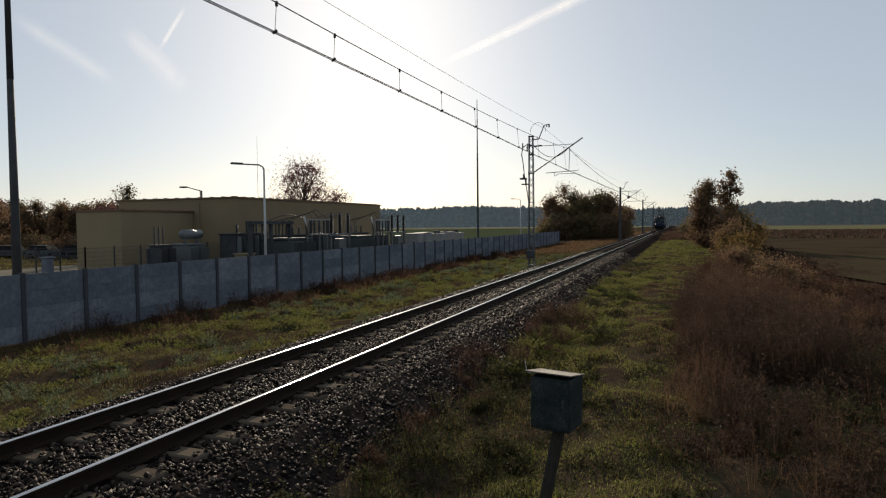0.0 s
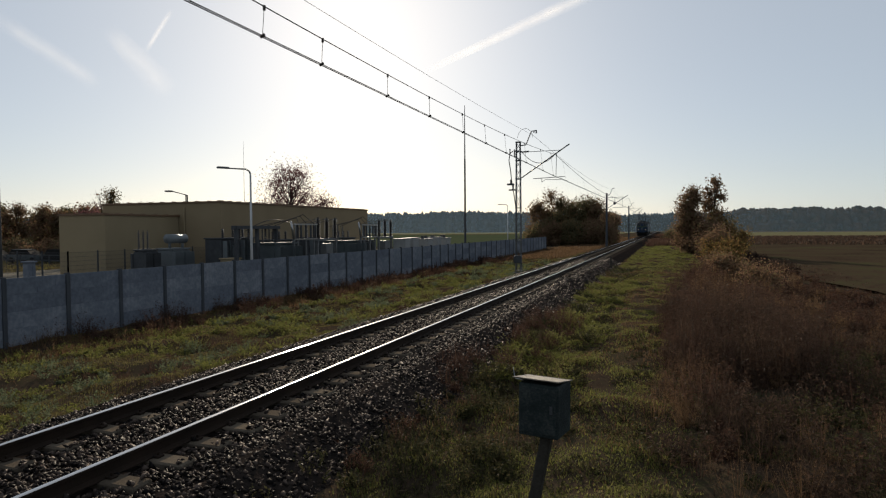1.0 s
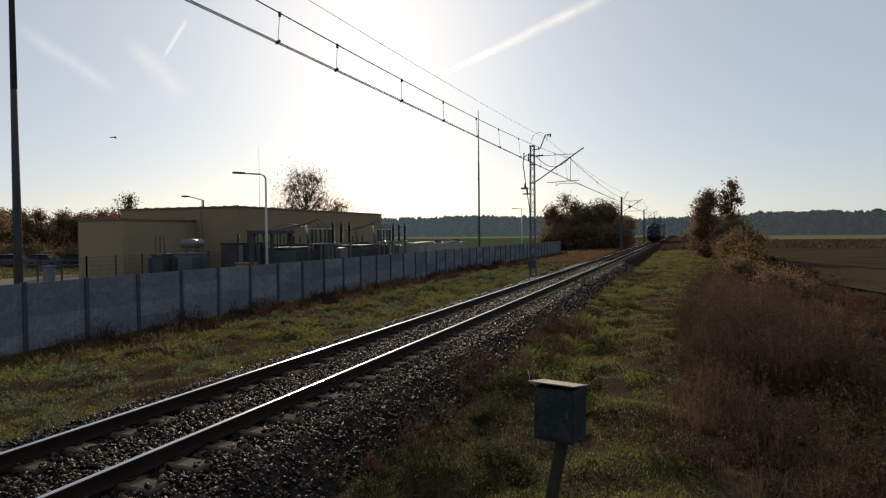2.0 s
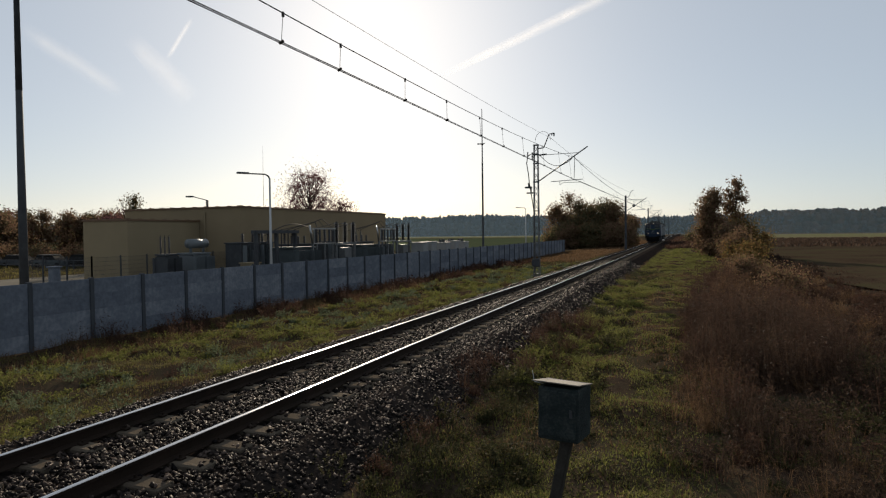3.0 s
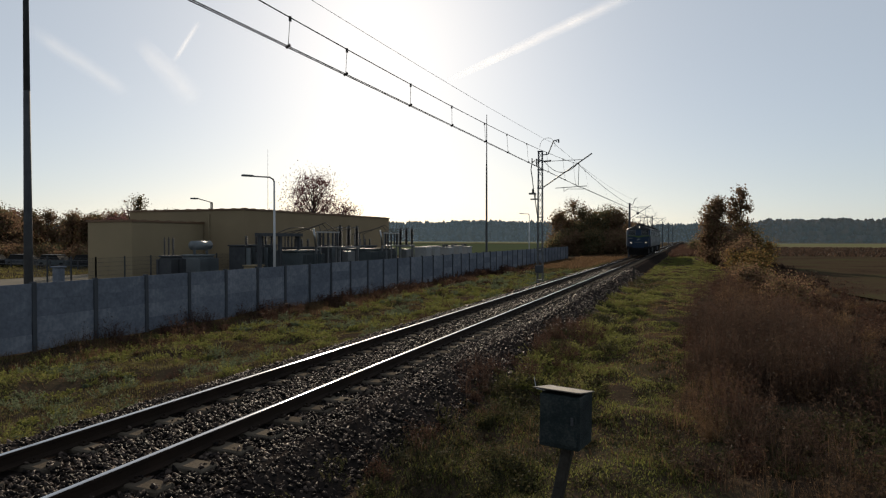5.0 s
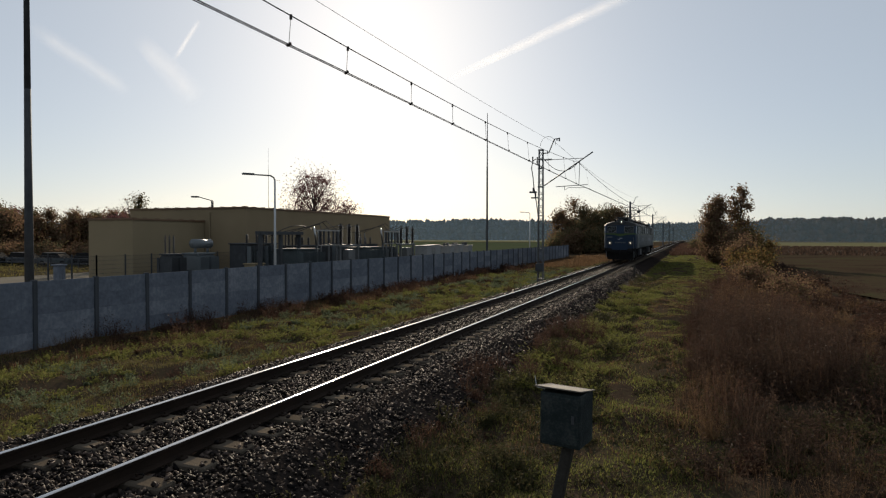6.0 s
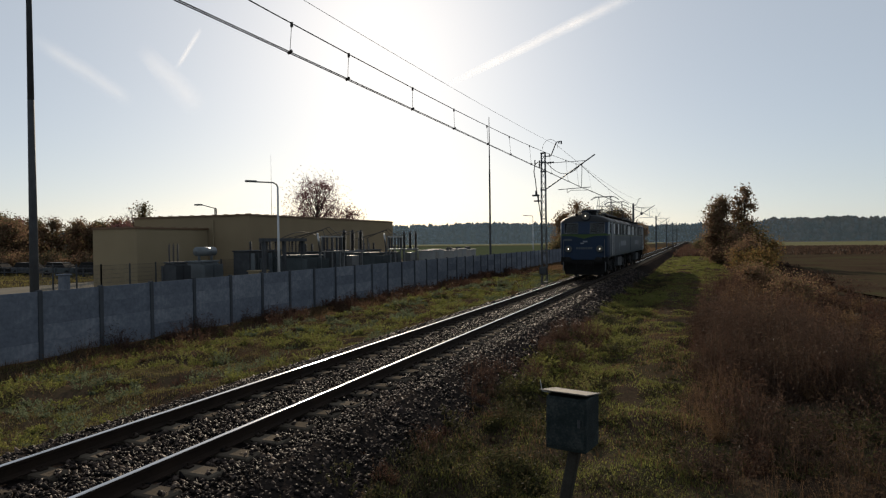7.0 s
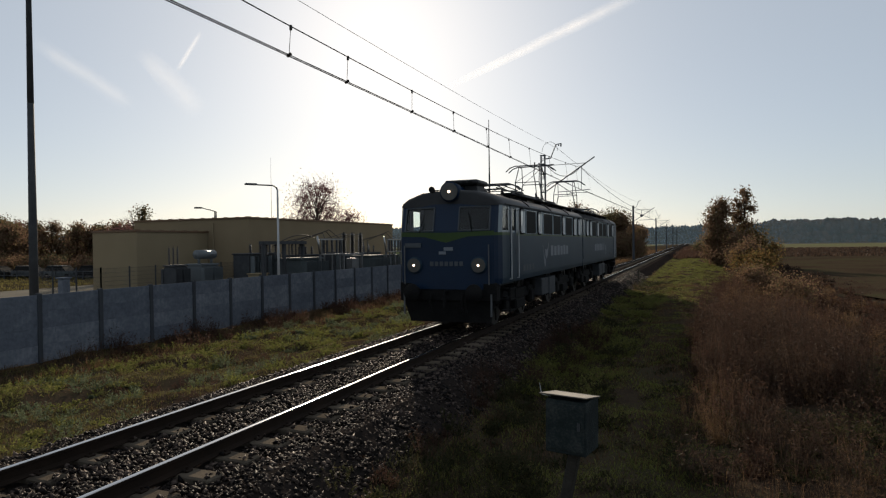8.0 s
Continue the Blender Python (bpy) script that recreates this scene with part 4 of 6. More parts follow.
def transformer(x, y, w, d, h, mat, label, bushings=3, conservator=True, rot=0):
    """An oil transformer: tank, radiators, conservator and bushings."""
    t = tagged(empty("transformer", pose(x, y, YARD, 0, 0, rot)), label, "transformer")
    bm = bmesh.new()
    box(bm, -w / 2, -d / 2, 0, w / 2, d / 2, 0.45, 0.03)
    part("plinth", bm, M_FPOST, t, "concrete plinth")
    bm = bmesh.new()
    box(bm, -w * 0.32, -d * 0.42, 0.45, w * 0.32, d * 0.42, h * 0.68, 0.05)
    tank = part("tank", bm, mat, t)
    for k in range(6):
        yy = -d * 0.4 + d * 0.8 * k / 5
        part("rib", box(bmesh.new(), -w * 0.34, yy - 0.03, 0.5, w * 0.34, yy + 0.03, h * 0.66), mat, tank)
    part("tank_lid", box(bmesh.new(), -w * 0.35, -d * 0.45, h * 0.68, w * 0.35, d * 0.45, h * 0.71, 0.01), mat, tank)
    for s in (-1, 1):
        for g in (-0.26, 0.26):
            bm = bmesh.new()
            tube(bm, (s * w * 0.33, g * d, h * 0.6), (s * w * 0.48, g * d, h * 0.6), 0.05)
            radiator = part("radiator", bm, mat, t)
            part("return_pipe", tube(bmesh.new(), (s * w * 0.33, g * d, 0.7), (s * w * 0.48, g * d, 0.7), 0.05), mat, radiator)
            fin = mesh_of(box(bmesh.new(), s * w * 0.36, -0.012, 0.6, s * w * 0.5, 0.012, h * 0.64), "fin", mat)
            for k in range(9):
                o = new("fin", fin)
                o.parent = radiator
                o.matrix_basis = pose(0, g * d + (k - 4) * 0.065 * d / 1.4, 0)
    if conservator:
        bm = bmesh.new()
        tube(bm, (w * 0.12, -d * 0.42, h * 0.88), (w * 0.12, d * 0.42, h * 0.88), 0.27, seg=20)
        for s in (-1, 1):
            box(bm, w * 0.08, s * d * 0.3 - 0.04, h * 0.7, w * 0.16, s * d * 0.3 + 0.04, h * 0.84)
        part("conservator", bm, M_TANKLIGHT if mat is M_TANKLIGHT else mat, t, "horizontal oil conservator drum", True)
    for k in range(bushings):
        bm = bmesh.new()
        yy = (k - (bushings - 1) / 2) * d * 0.26
        insulator(bm, -w * 0.15, yy, h * 0.71, h * 0.30, 0.06)
        tube(bm, (-w * 0.15, yy, h), (-w * 0.15, yy, h + 0.12), 0.02)
        part("bushing", bm, M_INSUL, t, "brown porcelain bushing")
    return t


transformer(-21.2, 24.9, 1.7, 1.7, 3.2, M_TANKLIGHT, "pale grey oil transformer with a conservator drum beside the annex", 0)
transformer(-21.2, 22.8, 1.1, 1.2, 3.2, M_DARKSTEEL, "small dark switch transformer with bushings in the yard", 3, False)
transformer(-17.6, 29.8, 2.6, 2.8, 3.5, M_TANK, "dark grey oil transformer with radiators in the yard", 3, False)
transformer(-17.6, 38.8, 2.6, 2.8, 3.45, M_TANK, "dark grey oil transformer with radiators in the yard", 3, False)


def breaker(x, y, label):
    """Three insulator columns on a steel stand."""
    t = tagged(empty("circuit_breaker", pose(x, y, YARD)), label, "switchgear")
    bm = bmesh.new()
    for yy in (-1.3, 1.3):
        box(bm, -0.08, yy - 0.08, 0, 0.08, yy + 0.08, 2.5)
    box(bm, -0.1, -1.6, 2.5, 0.1, 1.6, 2.66, 0.01)
    box(bm, -0.25, -0.5, 1.1, 0.25, 0.5, 2.3, 0.02)
    part("stand", bm, M_STEEL, t)
    for yy in (-1.2, 0, 1.2):
        bm = bmesh.new()
        insulator(bm, 0, yy, 2.66, 1.4, 0.15, 12)
        tube(bm, (0, yy, 4.05), (0, yy, 4.16), 0.06)
        part("insulator", bm, M_INSUL, t, "dark porcelain column")
    return t


breaker(-17.0, 35.4, "three-column circuit breaker on a galvanised stand")
breaker(-17.0, 45.4, "three-column circuit breaker on a galvanised stand")


def disconnector(x, y, label):
    """Posts with a glossy rectangular bus frame on small insulators."""
    t = tagged(empty("disconnector", pose(x, y, YARD)), label, "switchgear")
    for yy in (-1.0, 0.0, 1.0):
        bm = bmesh.new()
        tube(bm, (0, yy, 0), (0, yy, 2.62), 0.07)
        part("post", bm, M_STEEL, t)
        bm = bmesh.new()
        insulator(bm, 0, yy, 2.7, 0.9, 0.10, 7)
        part("insulator", bm, M_INSUL, t)
    bm = bmesh.new()
    box(bm, -0.06, -1.4, 2.62, 0.06, 1.4, 2.70)
    box(bm, -0.05, -1.42, 3.6, 0.05, 1.42, 3.70)
    for yy in (-1.3, 1.3):
        box(bm, -0.03, yy - 0.03, 2.7, 0.03, yy + 0.03, 3.6)
    part("bus_frame", bm, M_ALU, t, "bright metal bus frame")
    for k in range(5):
        part("contact_arm", tube(bmesh.new(), (0.0, -1.2 + 0.6 * k, 2.7), (0.0, -1.2 + 0.6 * k, 3.6), 0.07), M_DARKSTEEL, t)
    return t


disconnector(-16.8, 32.3, "disconnector with a bright bus frame on posts")
disconnector(-16.8, 42.0, "disconnector with a bright bus frame on posts")


def arrester(x, y, lean, label):
    t = tagged(empty("surge_arrester", pose(x, y, YARD)), label, "switchgear")
    bm = bmesh.new()
    box(bm, -0.06, -0.06, 0, 0.06, 0.06, 2.7)
    part("post", bm, M_STEEL, t)
    bm = bmesh.new()
    tube(bm, (0, 0, 2.7), (0, -lean, 3.85), 0.085, 0.06, 10)
    part("arrester_body", bm, M_ALU, t, "pale leaning arrester body", True)
    return t


arrester(-16.4, 30.2, 0.3, "leaning pale surge arrester on a post")
arrester(-16.4, 39.6, 0.35, "leaning pale surge arrester on a post")


def cabinet(x, y, w, d, h, mat, label, name="cabinet"):
    t = tagged(empty(name, pose(x, y, YARD)), label, "cabinet")
    bm = bmesh.new()
    box(bm, -w / 2, -d / 2, 0, w / 2, d / 2, h, 0.03)
    part("body", bm, mat, t)
    bm = bmesh.new()
    box(bm, -w / 2 - 0.06, -d / 2 - 0.06, h, w / 2 + 0.06, d / 2 + 0.06, h + 0.08, 0.02)
    part("roof", bm, mat, t)
    bm = bmesh.new()
    box(bm, w / 2, -d * 0.42, 0.12, w / 2 + 0.02, -0.01, h - 0.1, 0.005)
    box(bm, w / 2, 0.01, 0.12, w / 2 + 0.02, d * 0.42, h - 0.1, 0.005)
    part("door", bm, mat, t)
    return t


cabinet(-18.5, 26.6, 0.8, 0.9, 1.55, M_RENDER2, "beige outdoor cabinet beside the lamp post")
cabinet(-17.0, 49.1, 1.2, 1.3, 2.35, M_WHITE, "white metal kiosk in the yard")
cabinet(-17.0, 51.2, 1.2, 1.4, 2.4, M_WHITE, "white metal kiosk in the yard")
for k, (y, s) in enumerate(((54.8, 1.3), (57.4, 1.2), (60.4, 1.4))):
    kiosk = cabinet(-17.0, y, 1.4, s, 2.25 + 0.12 * (k % 2), M_WHITE, "white container kiosk with dark roof vents in the yard", "kiosk")
    for dy in (-0.45, 0.45):
        bm = bmesh.new()
        tube(bm, (0, dy, 2.3), (0, dy, 2.62), 0.14, 0.17, 8)
        part("roof_vent", bm, M_DARKSTEEL, kiosk, "dark roof vent")
cabinet(-23.5, 17.7, 0.40, 0.40, 1.75, M_FENCE, "pale concrete cable pit block on the yard")
for y, d, h, lab in ((28.0, 3.2, 3.1, "dark switchgear cubicle behind the portal"), (33.0, 2.6, 2.9, "dark switchgear cubicle behind the disconnector"), (37.2, 2.0, 3.0, "dark switchgear cubicle beside the breaker"), (42.3, 2.8, 2.9, "dark switchgear cubicle behind the disconnector"), (46.2, 2.2, 2.6, "dark switchgear cubicle beside the breaker")):
    h = h - 0.35
    cab = cabinet(-19.6, y, 1.2, d, h, M_DARKSTEEL, lab, "switchgear_cubicle")
    for k in range(int(d / 0.28)):
        yk = -d / 2 + 0.14 + 0.28 * k
        part("cooling_fin", box(bmesh.new(), 0.62, yk - 0.03, 0.25, 0.62 + 0.12 + 0.16 * (k % 3 == 0), yk + 0.03, h - 0.1 - 0.3 * (k % 2)), M_TANKLIGHT if k % 3 == 0 else M_TANK, cab)
    for k in range(3):
        bm = bmesh.new()
        insulator(bm, 0.2, (k - 1) * d * 0.3, h + 0.08, 0.55, 0.09, 5)
        part("insulator", bm, M_INSUL, cab, "dark porcelain insulator")
# high-voltage leads between the devices
bm = bmesh.new()
for y0 in (29.8, 38.8):
    for k in range(3):
        pts = [(-18.2, y0 + (k - 1) * 0.8, 2.6), (-17.2, y0 + 2.0 + k * 0.4, 3.15 + 0.12 * k), (-16.8, y0 + 2.6 + (k - 1) * 1.0, 2.75), (-17.0, y0 + 5.9 + (k - 1) * 1.2, 3.2)]
        for a, b in zip(pts, pts[1:]):
            tube(bm, a, b, 0.025, seg=5)
tagged(part("connecting_leads", bm, M_WIRE), "dark cable leads between the yard's devices", "cable")
bm = bmesh.new()
for k in range(12):
    u0, u1 = k / 12, (k + 1) / 12
    f = lambda u: (-18.6, 28.2 + 6.5 * u, 2.3 + 0.75 * math.sin(math.pi * u))
    tube(bm, f(u0), f(u1), 0.03, seg=5)
tagged(part("arched_cable", bm, M_WIRE), "dark arched cable over the yard's devices", "cable")
# steel portal behind the devices
portal = tagged(empty("bus_portal", pose(-17.6, 26.0, YARD)), "dark steel bus portal with stub insulators", "switchgear")
for y in (0.0, 2.0, 4.0):
    part("portal_post", box(bmesh.new(), -0.1, y - 0.09, 0, 0.1, y + 0.09, 3.35), M_DARKSTEEL, portal)
part("portal_beam", box(bmesh.new(), -0.2, -0.2, 3.35, 0.2, 4.2, 3.55, 0.01), M_DARKSTEEL, portal)
for k in range(5):
    bm = bmesh.new()
    insulator(bm, 0, 0.3 + 0.85 * k, 2.7, 0.65, 0.08, 5)
    part("insulator", bm, M_INSUL, portal)


def street_lamp(x, y, top, arm, label):
    """A tapered pale column with a short side arm and a flat lantern."""
    t = tagged(empty("street_lamp", pose(x, y, YARD)), label, "street lamp", "yard lamps")
    h = top - YARD
    bm = bmesh.new()
    box(bm, -0.16, -0.16, 0, 0.16, 0.16, 0.06, 0.01)
    tube(bm, (0, 0, 0), (0, 0, h - 0.2), 0.085, 0.05, 10)
    part("column", bm, M_WHITEPOLE, t, smooth=True)
    bm = bmesh.new()
    d = Vector(arm).normalized()
    p0 = Vector((0, 0, h - 0.25))
    p1 = Vector((0, 0, h)) + d * 0.25
    tube(bm, p0, Vector((0, 0, h - 0.1)) + d * 0.06, 0.045)
    tube(bm, Vector((0, 0, h - 0.1)) + d * 0.06, p1, 0.042)
    tube(bm, p1, p1 + d * 1.0, 0.04, 0.035)
    part("arm", bm, M_STEEL, t)
    bm = bmesh.new()
    box(bm, 0.0, -0.13, -0.05, 0.62, 0.13, 0.05, 0.03)
    ang = math.degrees(math.atan2(d.y, d.x))
    q = p1 + d * 0.9
    part("lantern", bm, M_STEEL, t, at=pose(q.x, q.y, q.z + 0.02, 0, 0, ang))
    return t


street_lamp(-15.0, 23.9, 5.62, (-0.55, -0.83, 0), "pale lamp post with a side arm inside the fence")
street_lamp(-15.0, 82.2, 5.7, (-0.55, -0.83, 0), "pale lamp post with a side arm inside the fence")
# tall mast and thin lightning rod
bm = bmesh.new()
tube(bm, (0, 0, 0), (0, 0, 9.0), 0.175, 0.12, 14)
tube(bm, (0, 0, 9.0), (0, 0, 21.0), 0.12, 0.06, 14)
tagged(t_mast := empty("lighting_mast", pose(-18.0, 12.25, YARD, -0.3, -0.35, 0)), "tall tapered steel mast behind the fence", "mast")
part("column", bm, M_DARKSTEEL, t_mast, smooth=True)
bm = bmesh.new()
tube(bm, (0, 0, 0), (0, 0, 0.25), 0.32, 0.28, 14)
part("foot", bm, M_FPOST, t_mast, "concrete foot")
bm = bmesh.new()
tube(bm, (0, 0, 0), (0, 0, 11.0), 0.13, 0.085, 10)
tube(bm, (0, 0, 11.0), (0, 0, 16.9), 0.075, 0.035, 8)
tagged(part("lightning_rod", bm, M_DARKSTEEL, at=pose(-15, 62.3, YARD)), "thin tall steel lightning rod in the yard", "lightning rod")


def parked_car(x, y, rz, mat, label):
    """A small estate car seen between the trees."""
    t = tagged(empty("car", pose(x, y, float(height(x, y)), 0, 0, rz)), label, "car", "parked cars")
    bm = bmesh.new()
    box(bm, -2.1, -0.85, 0.3, 2.1, 0.85, 0.88, 0.12)
    part("body", bm, mat, t)
    bm = bmesh.new()
    vs = [bm.verts.new(c) for c in ((-1.75, -0.78, 0.86), (1.15, -0.78, 0.86), (1.15, 0.78, 0.86), (-1.75, 0.78, 0.86), (-1.5, -0.62, 1.42), (0.45, -0.62, 1.42), (0.45, 0.62, 1.42), (-1.5, 0.62, 1.42))]
    for f in ((0, 1, 5, 4), (1, 2, 6, 5), (2, 3, 7, 6), (3, 0, 4, 7)):
        bm.faces.new([vs[k] for k in f])
    part("window_band", bm, M_BLACK, t, "dark glass")
    bm = bmesh.new()
    box(bm, -1.52, -0.64, 1.41, 0.47, 0.64, 1.47, 0.03)
    part("roof", bm, mat, t)
    for a in (-1.3, 1.3):
        for b in (-0.8, 0.8):
            bm = bmesh.new()
            tube(bm, (a, b - 0.09, 0.31), (a, b + 0.09, 0.31), 0.31, seg=16)
            part("wheel", bm, M_BLACK, t)


# dark paints stand in for the shade of the trees over the cars
for k, (x, y) in enumerate(((-64.0, 44.5), (-59.4, 44.9), (-54.6, 45.3), (-50.0, 45.8), (-68.5, 44.0))):
    parked_car(x, y, 6 + 3 * (k % 3), (M_DARKSTEEL, M_TANK, M_BLACK, M_DARKSTEEL, M_BLACK)[k], ("grey", "grey", "black", "grey", "black")[k] + " car parked beyond the yard under trees, coloured dark for their shade")
bm = bmesh.new()
for z in (0.45, 0.95):
    box(bm, -80, -0.03, z, -44, 0.03, z + 0.09)
for k in range(19):
    box(bm, -80 + 2 * k - 0.05, -0.05, -0.1, -80 + 2 * k + 0.05, 0.05, 1.05)
tagged(part("road_railing", bm, M_DARKSTEEL, at=pose(0, 41.5, -1.0)), "grey two-bar railing along the far road", "railing")


# ---- overhead line ----
def lattice_mast(x, y, label, near=True):
    """A slim lattice mast with cantilever, registration arm, feeder bracket and pole disconnector."""
    t = tagged(empty("catenary_mast", pose(x, y, -0.75)), label, "catenary mast", "catenary masts")
    H = 8.65
    bm = bmesh.new()
    box(bm, -0.4, -0.4, -0.4, 0.4, 0.4, 0.25, 0.03)
    part("foundation", bm, M_FPOST, t, "concrete foundation block")
    bm = bmesh.new()
    b0, b1 = 0.17, 0.12
    leg = lambda s, u: Vector((s[0] * (b0 + (b1 - b0) * u), s[1] * (b0 + (b1 - b0) * u), 0.2 + (H - 0.2) * u))
    corners = ((-1, -1), (1, -1), (1, 1), (-1, 1))
    for s in corners:
        tube(bm, leg(s, 0), leg(s, 1), 0.035, 0.03, 4)
    n = 20
    for k in range(n):
        for c in range(4):
            p, q = corners[c], corners[(c + 1) % 4]
            if k % 2:
                p, q = q, p
            tube(bm, leg(p, k / n), leg(q, (k + 1) / n), 0.014, seg=4)
    for u in (0.02, 0.25, 0.5, 0.72, 0.86, 0.93, 1.0):
        a = b0 + (b1 - b0) * u + 0.04
        zz = 0.2 + (H - 0.2) * u
        box(bm, -a, -a, zz - 0.03, a, a, zz + 0.03)
    part("lattice_column", bm, M_STEEL, t)
    # raking cantilever tube: from the mast up and out over the track
    bm = bmesh.new()
    p0, p1 = Vector((0.2, 0, 6.35)), Vector((3.25, 0.15, 8.4))
    tube(bm, p0, p1, 0.04, seg=8)
    part("cantilever_tube", bm, M_STEEL, t, smooth=True)
    bm = bmesh.new()
    insulator(bm, 0, 0, 0, 0.5, 0.06, 6)
    part("insulator", bm, M_INSUL, t, at=Matrix.Translation((0.2, 0, 8.0)) @ (Vector((1, 0, 0.06)).to_track_quat("Z", "Y").to_matrix().to_4x4()))
    bm = bmesh.new()
    tube(bm, (0.7, 0, 8.0), (2.75, 0.1, 8.03), 0.018, seg=6)
    part("top_tie", bm, M_STEEL, t)
    bm = bmesh.new()
    prev = Vector((0.2, 0, 8.05))
    for k in range(1, 13):
        u = k / 12
        c = Vector((0.2 + 2.1 * u, 0.05, 8.05 - 1.5 * u * (1 - u) * 1.6 - 0.35 * u))
        tube(bm, prev, c, 0.02, seg=5)
        prev = c
    part("jumper_cable", bm, M_WIRE, t)
    bm = bmesh.new()
    tube(bm, (2.45, 0.1, 7.85), (2.4, 0.1, 6.3), 0.018, seg=6)
    part("drop_tube", bm, M_STEEL, t)
    bm = bmesh.new()
    tube(bm, (0.95, 0.05, 6.27), (2.95, 0.1, 6.36), 0.022, seg=6)
    tube(bm, (1.5, 0.1, 6.28), (1.5, 0.1, 6.05), 0.018, seg=6)
    tube(bm, (1.5, 0.1, 6.05), (1.75, 0.1, 6.2), 0.015, seg=6)
    tube(bm, (1.75, 0.1, 6.2), (2.75, 0.1, 6.17), 0.015, seg=6)
    part("registration_arm", bm, M_STEEL, t)
    bm = bmesh.new()
    tube(bm, (0.1, 0, 8.42), (0.5, 0, 8.45), 0.035, seg=6)
    tube(bm, (0.5, 0, 8.45), (0.85, 0, 9.3), 0.035, seg=6)
    tube(bm, (0.85, 0, 9.3), (1.2, 0, 9.35), 0.03, seg=6)
    tube(bm, (1.02, 0, 9.35), (1.02, 0, 9.2), 0.04, seg=6)
    tube(bm, (1.17, 0, 9.35), (1.17, 0, 9.15), 0.05, seg=6)
    part("feeder_bracket", bm, M_STEEL, t)
    if near:
        bm = bmesh.new()
        box(bm, -0.62, -0.1, 5.55, -0.2, 0.1, 5.63)
        box(bm, -0.72, -0.15, 5.9, -0.3, 0.15, 6.0)
        tube(bm, (-0.5, 0, 6.0), (-0.5, 0, 6.25), 0.05)
        tube(bm, (-0.35, 0, 5.63), (-0.35, 0, 5.95), 0.05)
        part("pole_disconnector", bm, M_DARKSTEEL, t, "dark pole-mounted disconnector")
        bm = bmesh.new()
        prev = None
        for c in ((-0.35, 0, 8.1), (-0.55, 0, 7.95), (-0.62, 0, 7.5), (-0.52, 0, 6.9), (-0.45, 0, 6.2), (-0.3, 0, 5.3), (-0.16, 0, 4.3), (-0.16, 0, 0.3)):
            if prev:
                tube(bm, prev, c, 0.03, seg=6)
            prev = c
        part("cable_run", bm, M_WIRE, t)
        bm = bmesh.new()
        insulator(bm, -0.25, 0, 7.7, 0.5, 0.06, 5)
        insulator(bm, -0.55, 0, 7.9, 0.35, 0.05, 4)
        part("insulator", bm, M_INSUL, t)
        bm = bmesh.new()
        box(bm, -0.25, -0.42, 0.85, 0.25, -0.18, 1.35, 0.03)
        part("drive_box", bm, M_DARKSTEEL, t, "dark drive box low on the mast")
        bm = bmesh.new()
        prev = None
        for k in range(10):
            a = math.pi * k / 9
            c = (0.45 - 0.5 * math.cos(a), 0, 8.9 + 0.6 * math.sin(a))
            if prev:
                tube(bm, prev, c, 0.012, seg=4)
            prev = c
        part("feeder_loop", bm, M_WIRE, t)
    return t


MASTS = [-28.4, 35.4, 98.6, 160.0, 221.0, 282.0, 343.0]
mast_a = lattice_mast(-2.9, MASTS[1], "slim lattice steel catenary mast with a raking cantilever")
lattice_mast(-2.9, MASTS[0], "slim lattice steel catenary mast beside the crossing", False)


def far_mast(y):
    """A plain concrete mast with the same arms."""
    t = tagged(empty("catenary_mast", pose(-2.9, y, -0.75)), "grey concrete catenary mast with a raking cantilever", "catenary mast", "catenary masts")
    bm = bmesh.new()
    tube(bm, (0, 0, -0.3), (0, 0, 8.6), 0.19, 0.14, 8)
    part("column", bm, M_FPOST, t)
    bm = bmesh.new()
    tube(bm, (0.15, 0, 6.2), (3.2, 0.1, 8.2), 0.045, seg=6)
    part("cantilever_tube", bm, M_STEEL, t)
    bm = bmesh.new()
    tube(bm, (0.1, 0, 7.9), (2.7, 0.1, 7.95), 0.03, seg=6)
    tube(bm, (2.4, 0.1, 7.9), (2.4, 0.1, 6.3), 0.02, seg=6)
    part("top_tie", bm, M_STEEL, t)
    bm = bmesh.new()
    tube(bm, (0.9, 0, 6.3), (2.95, 0.1, 6.36), 0.03, seg=6)
    part("registration_arm", bm, M_STEEL, t)
    bm = bmesh.new()
    tube(bm, (0.1, 0, 8.3), (0.5, 0, 8.4), 0.04, seg=6)
    tube(bm, (0.5, 0, 8.4), (0.85, 0, 9.3), 0.04, seg=6)
    tube(bm, (0.85, 0, 9.3), (1.2, 0, 9.35), 0.04, seg=6)
    part("feeder_bracket", bm, M_STEEL, t)
    return t


far_masts = [far_mast(y) for y in MASTS[2:]]
bm = bmesh.new()
tube(bm, (1.25, 0, 6.75), (1.25, 0, 7.0), 0.05, 0.3, 10)
tube(bm, (1.25, 0, 7.0), (1.25, 0, 7.2), 0.3, 0.12, 10)
tube(bm, (1.25, 0, 7.2), (1.25, 0, 7.92), 0.03)
part("hanging_insulator", bm, M_DARKSTEEL, far_masts[0], "dark hanging insulator")


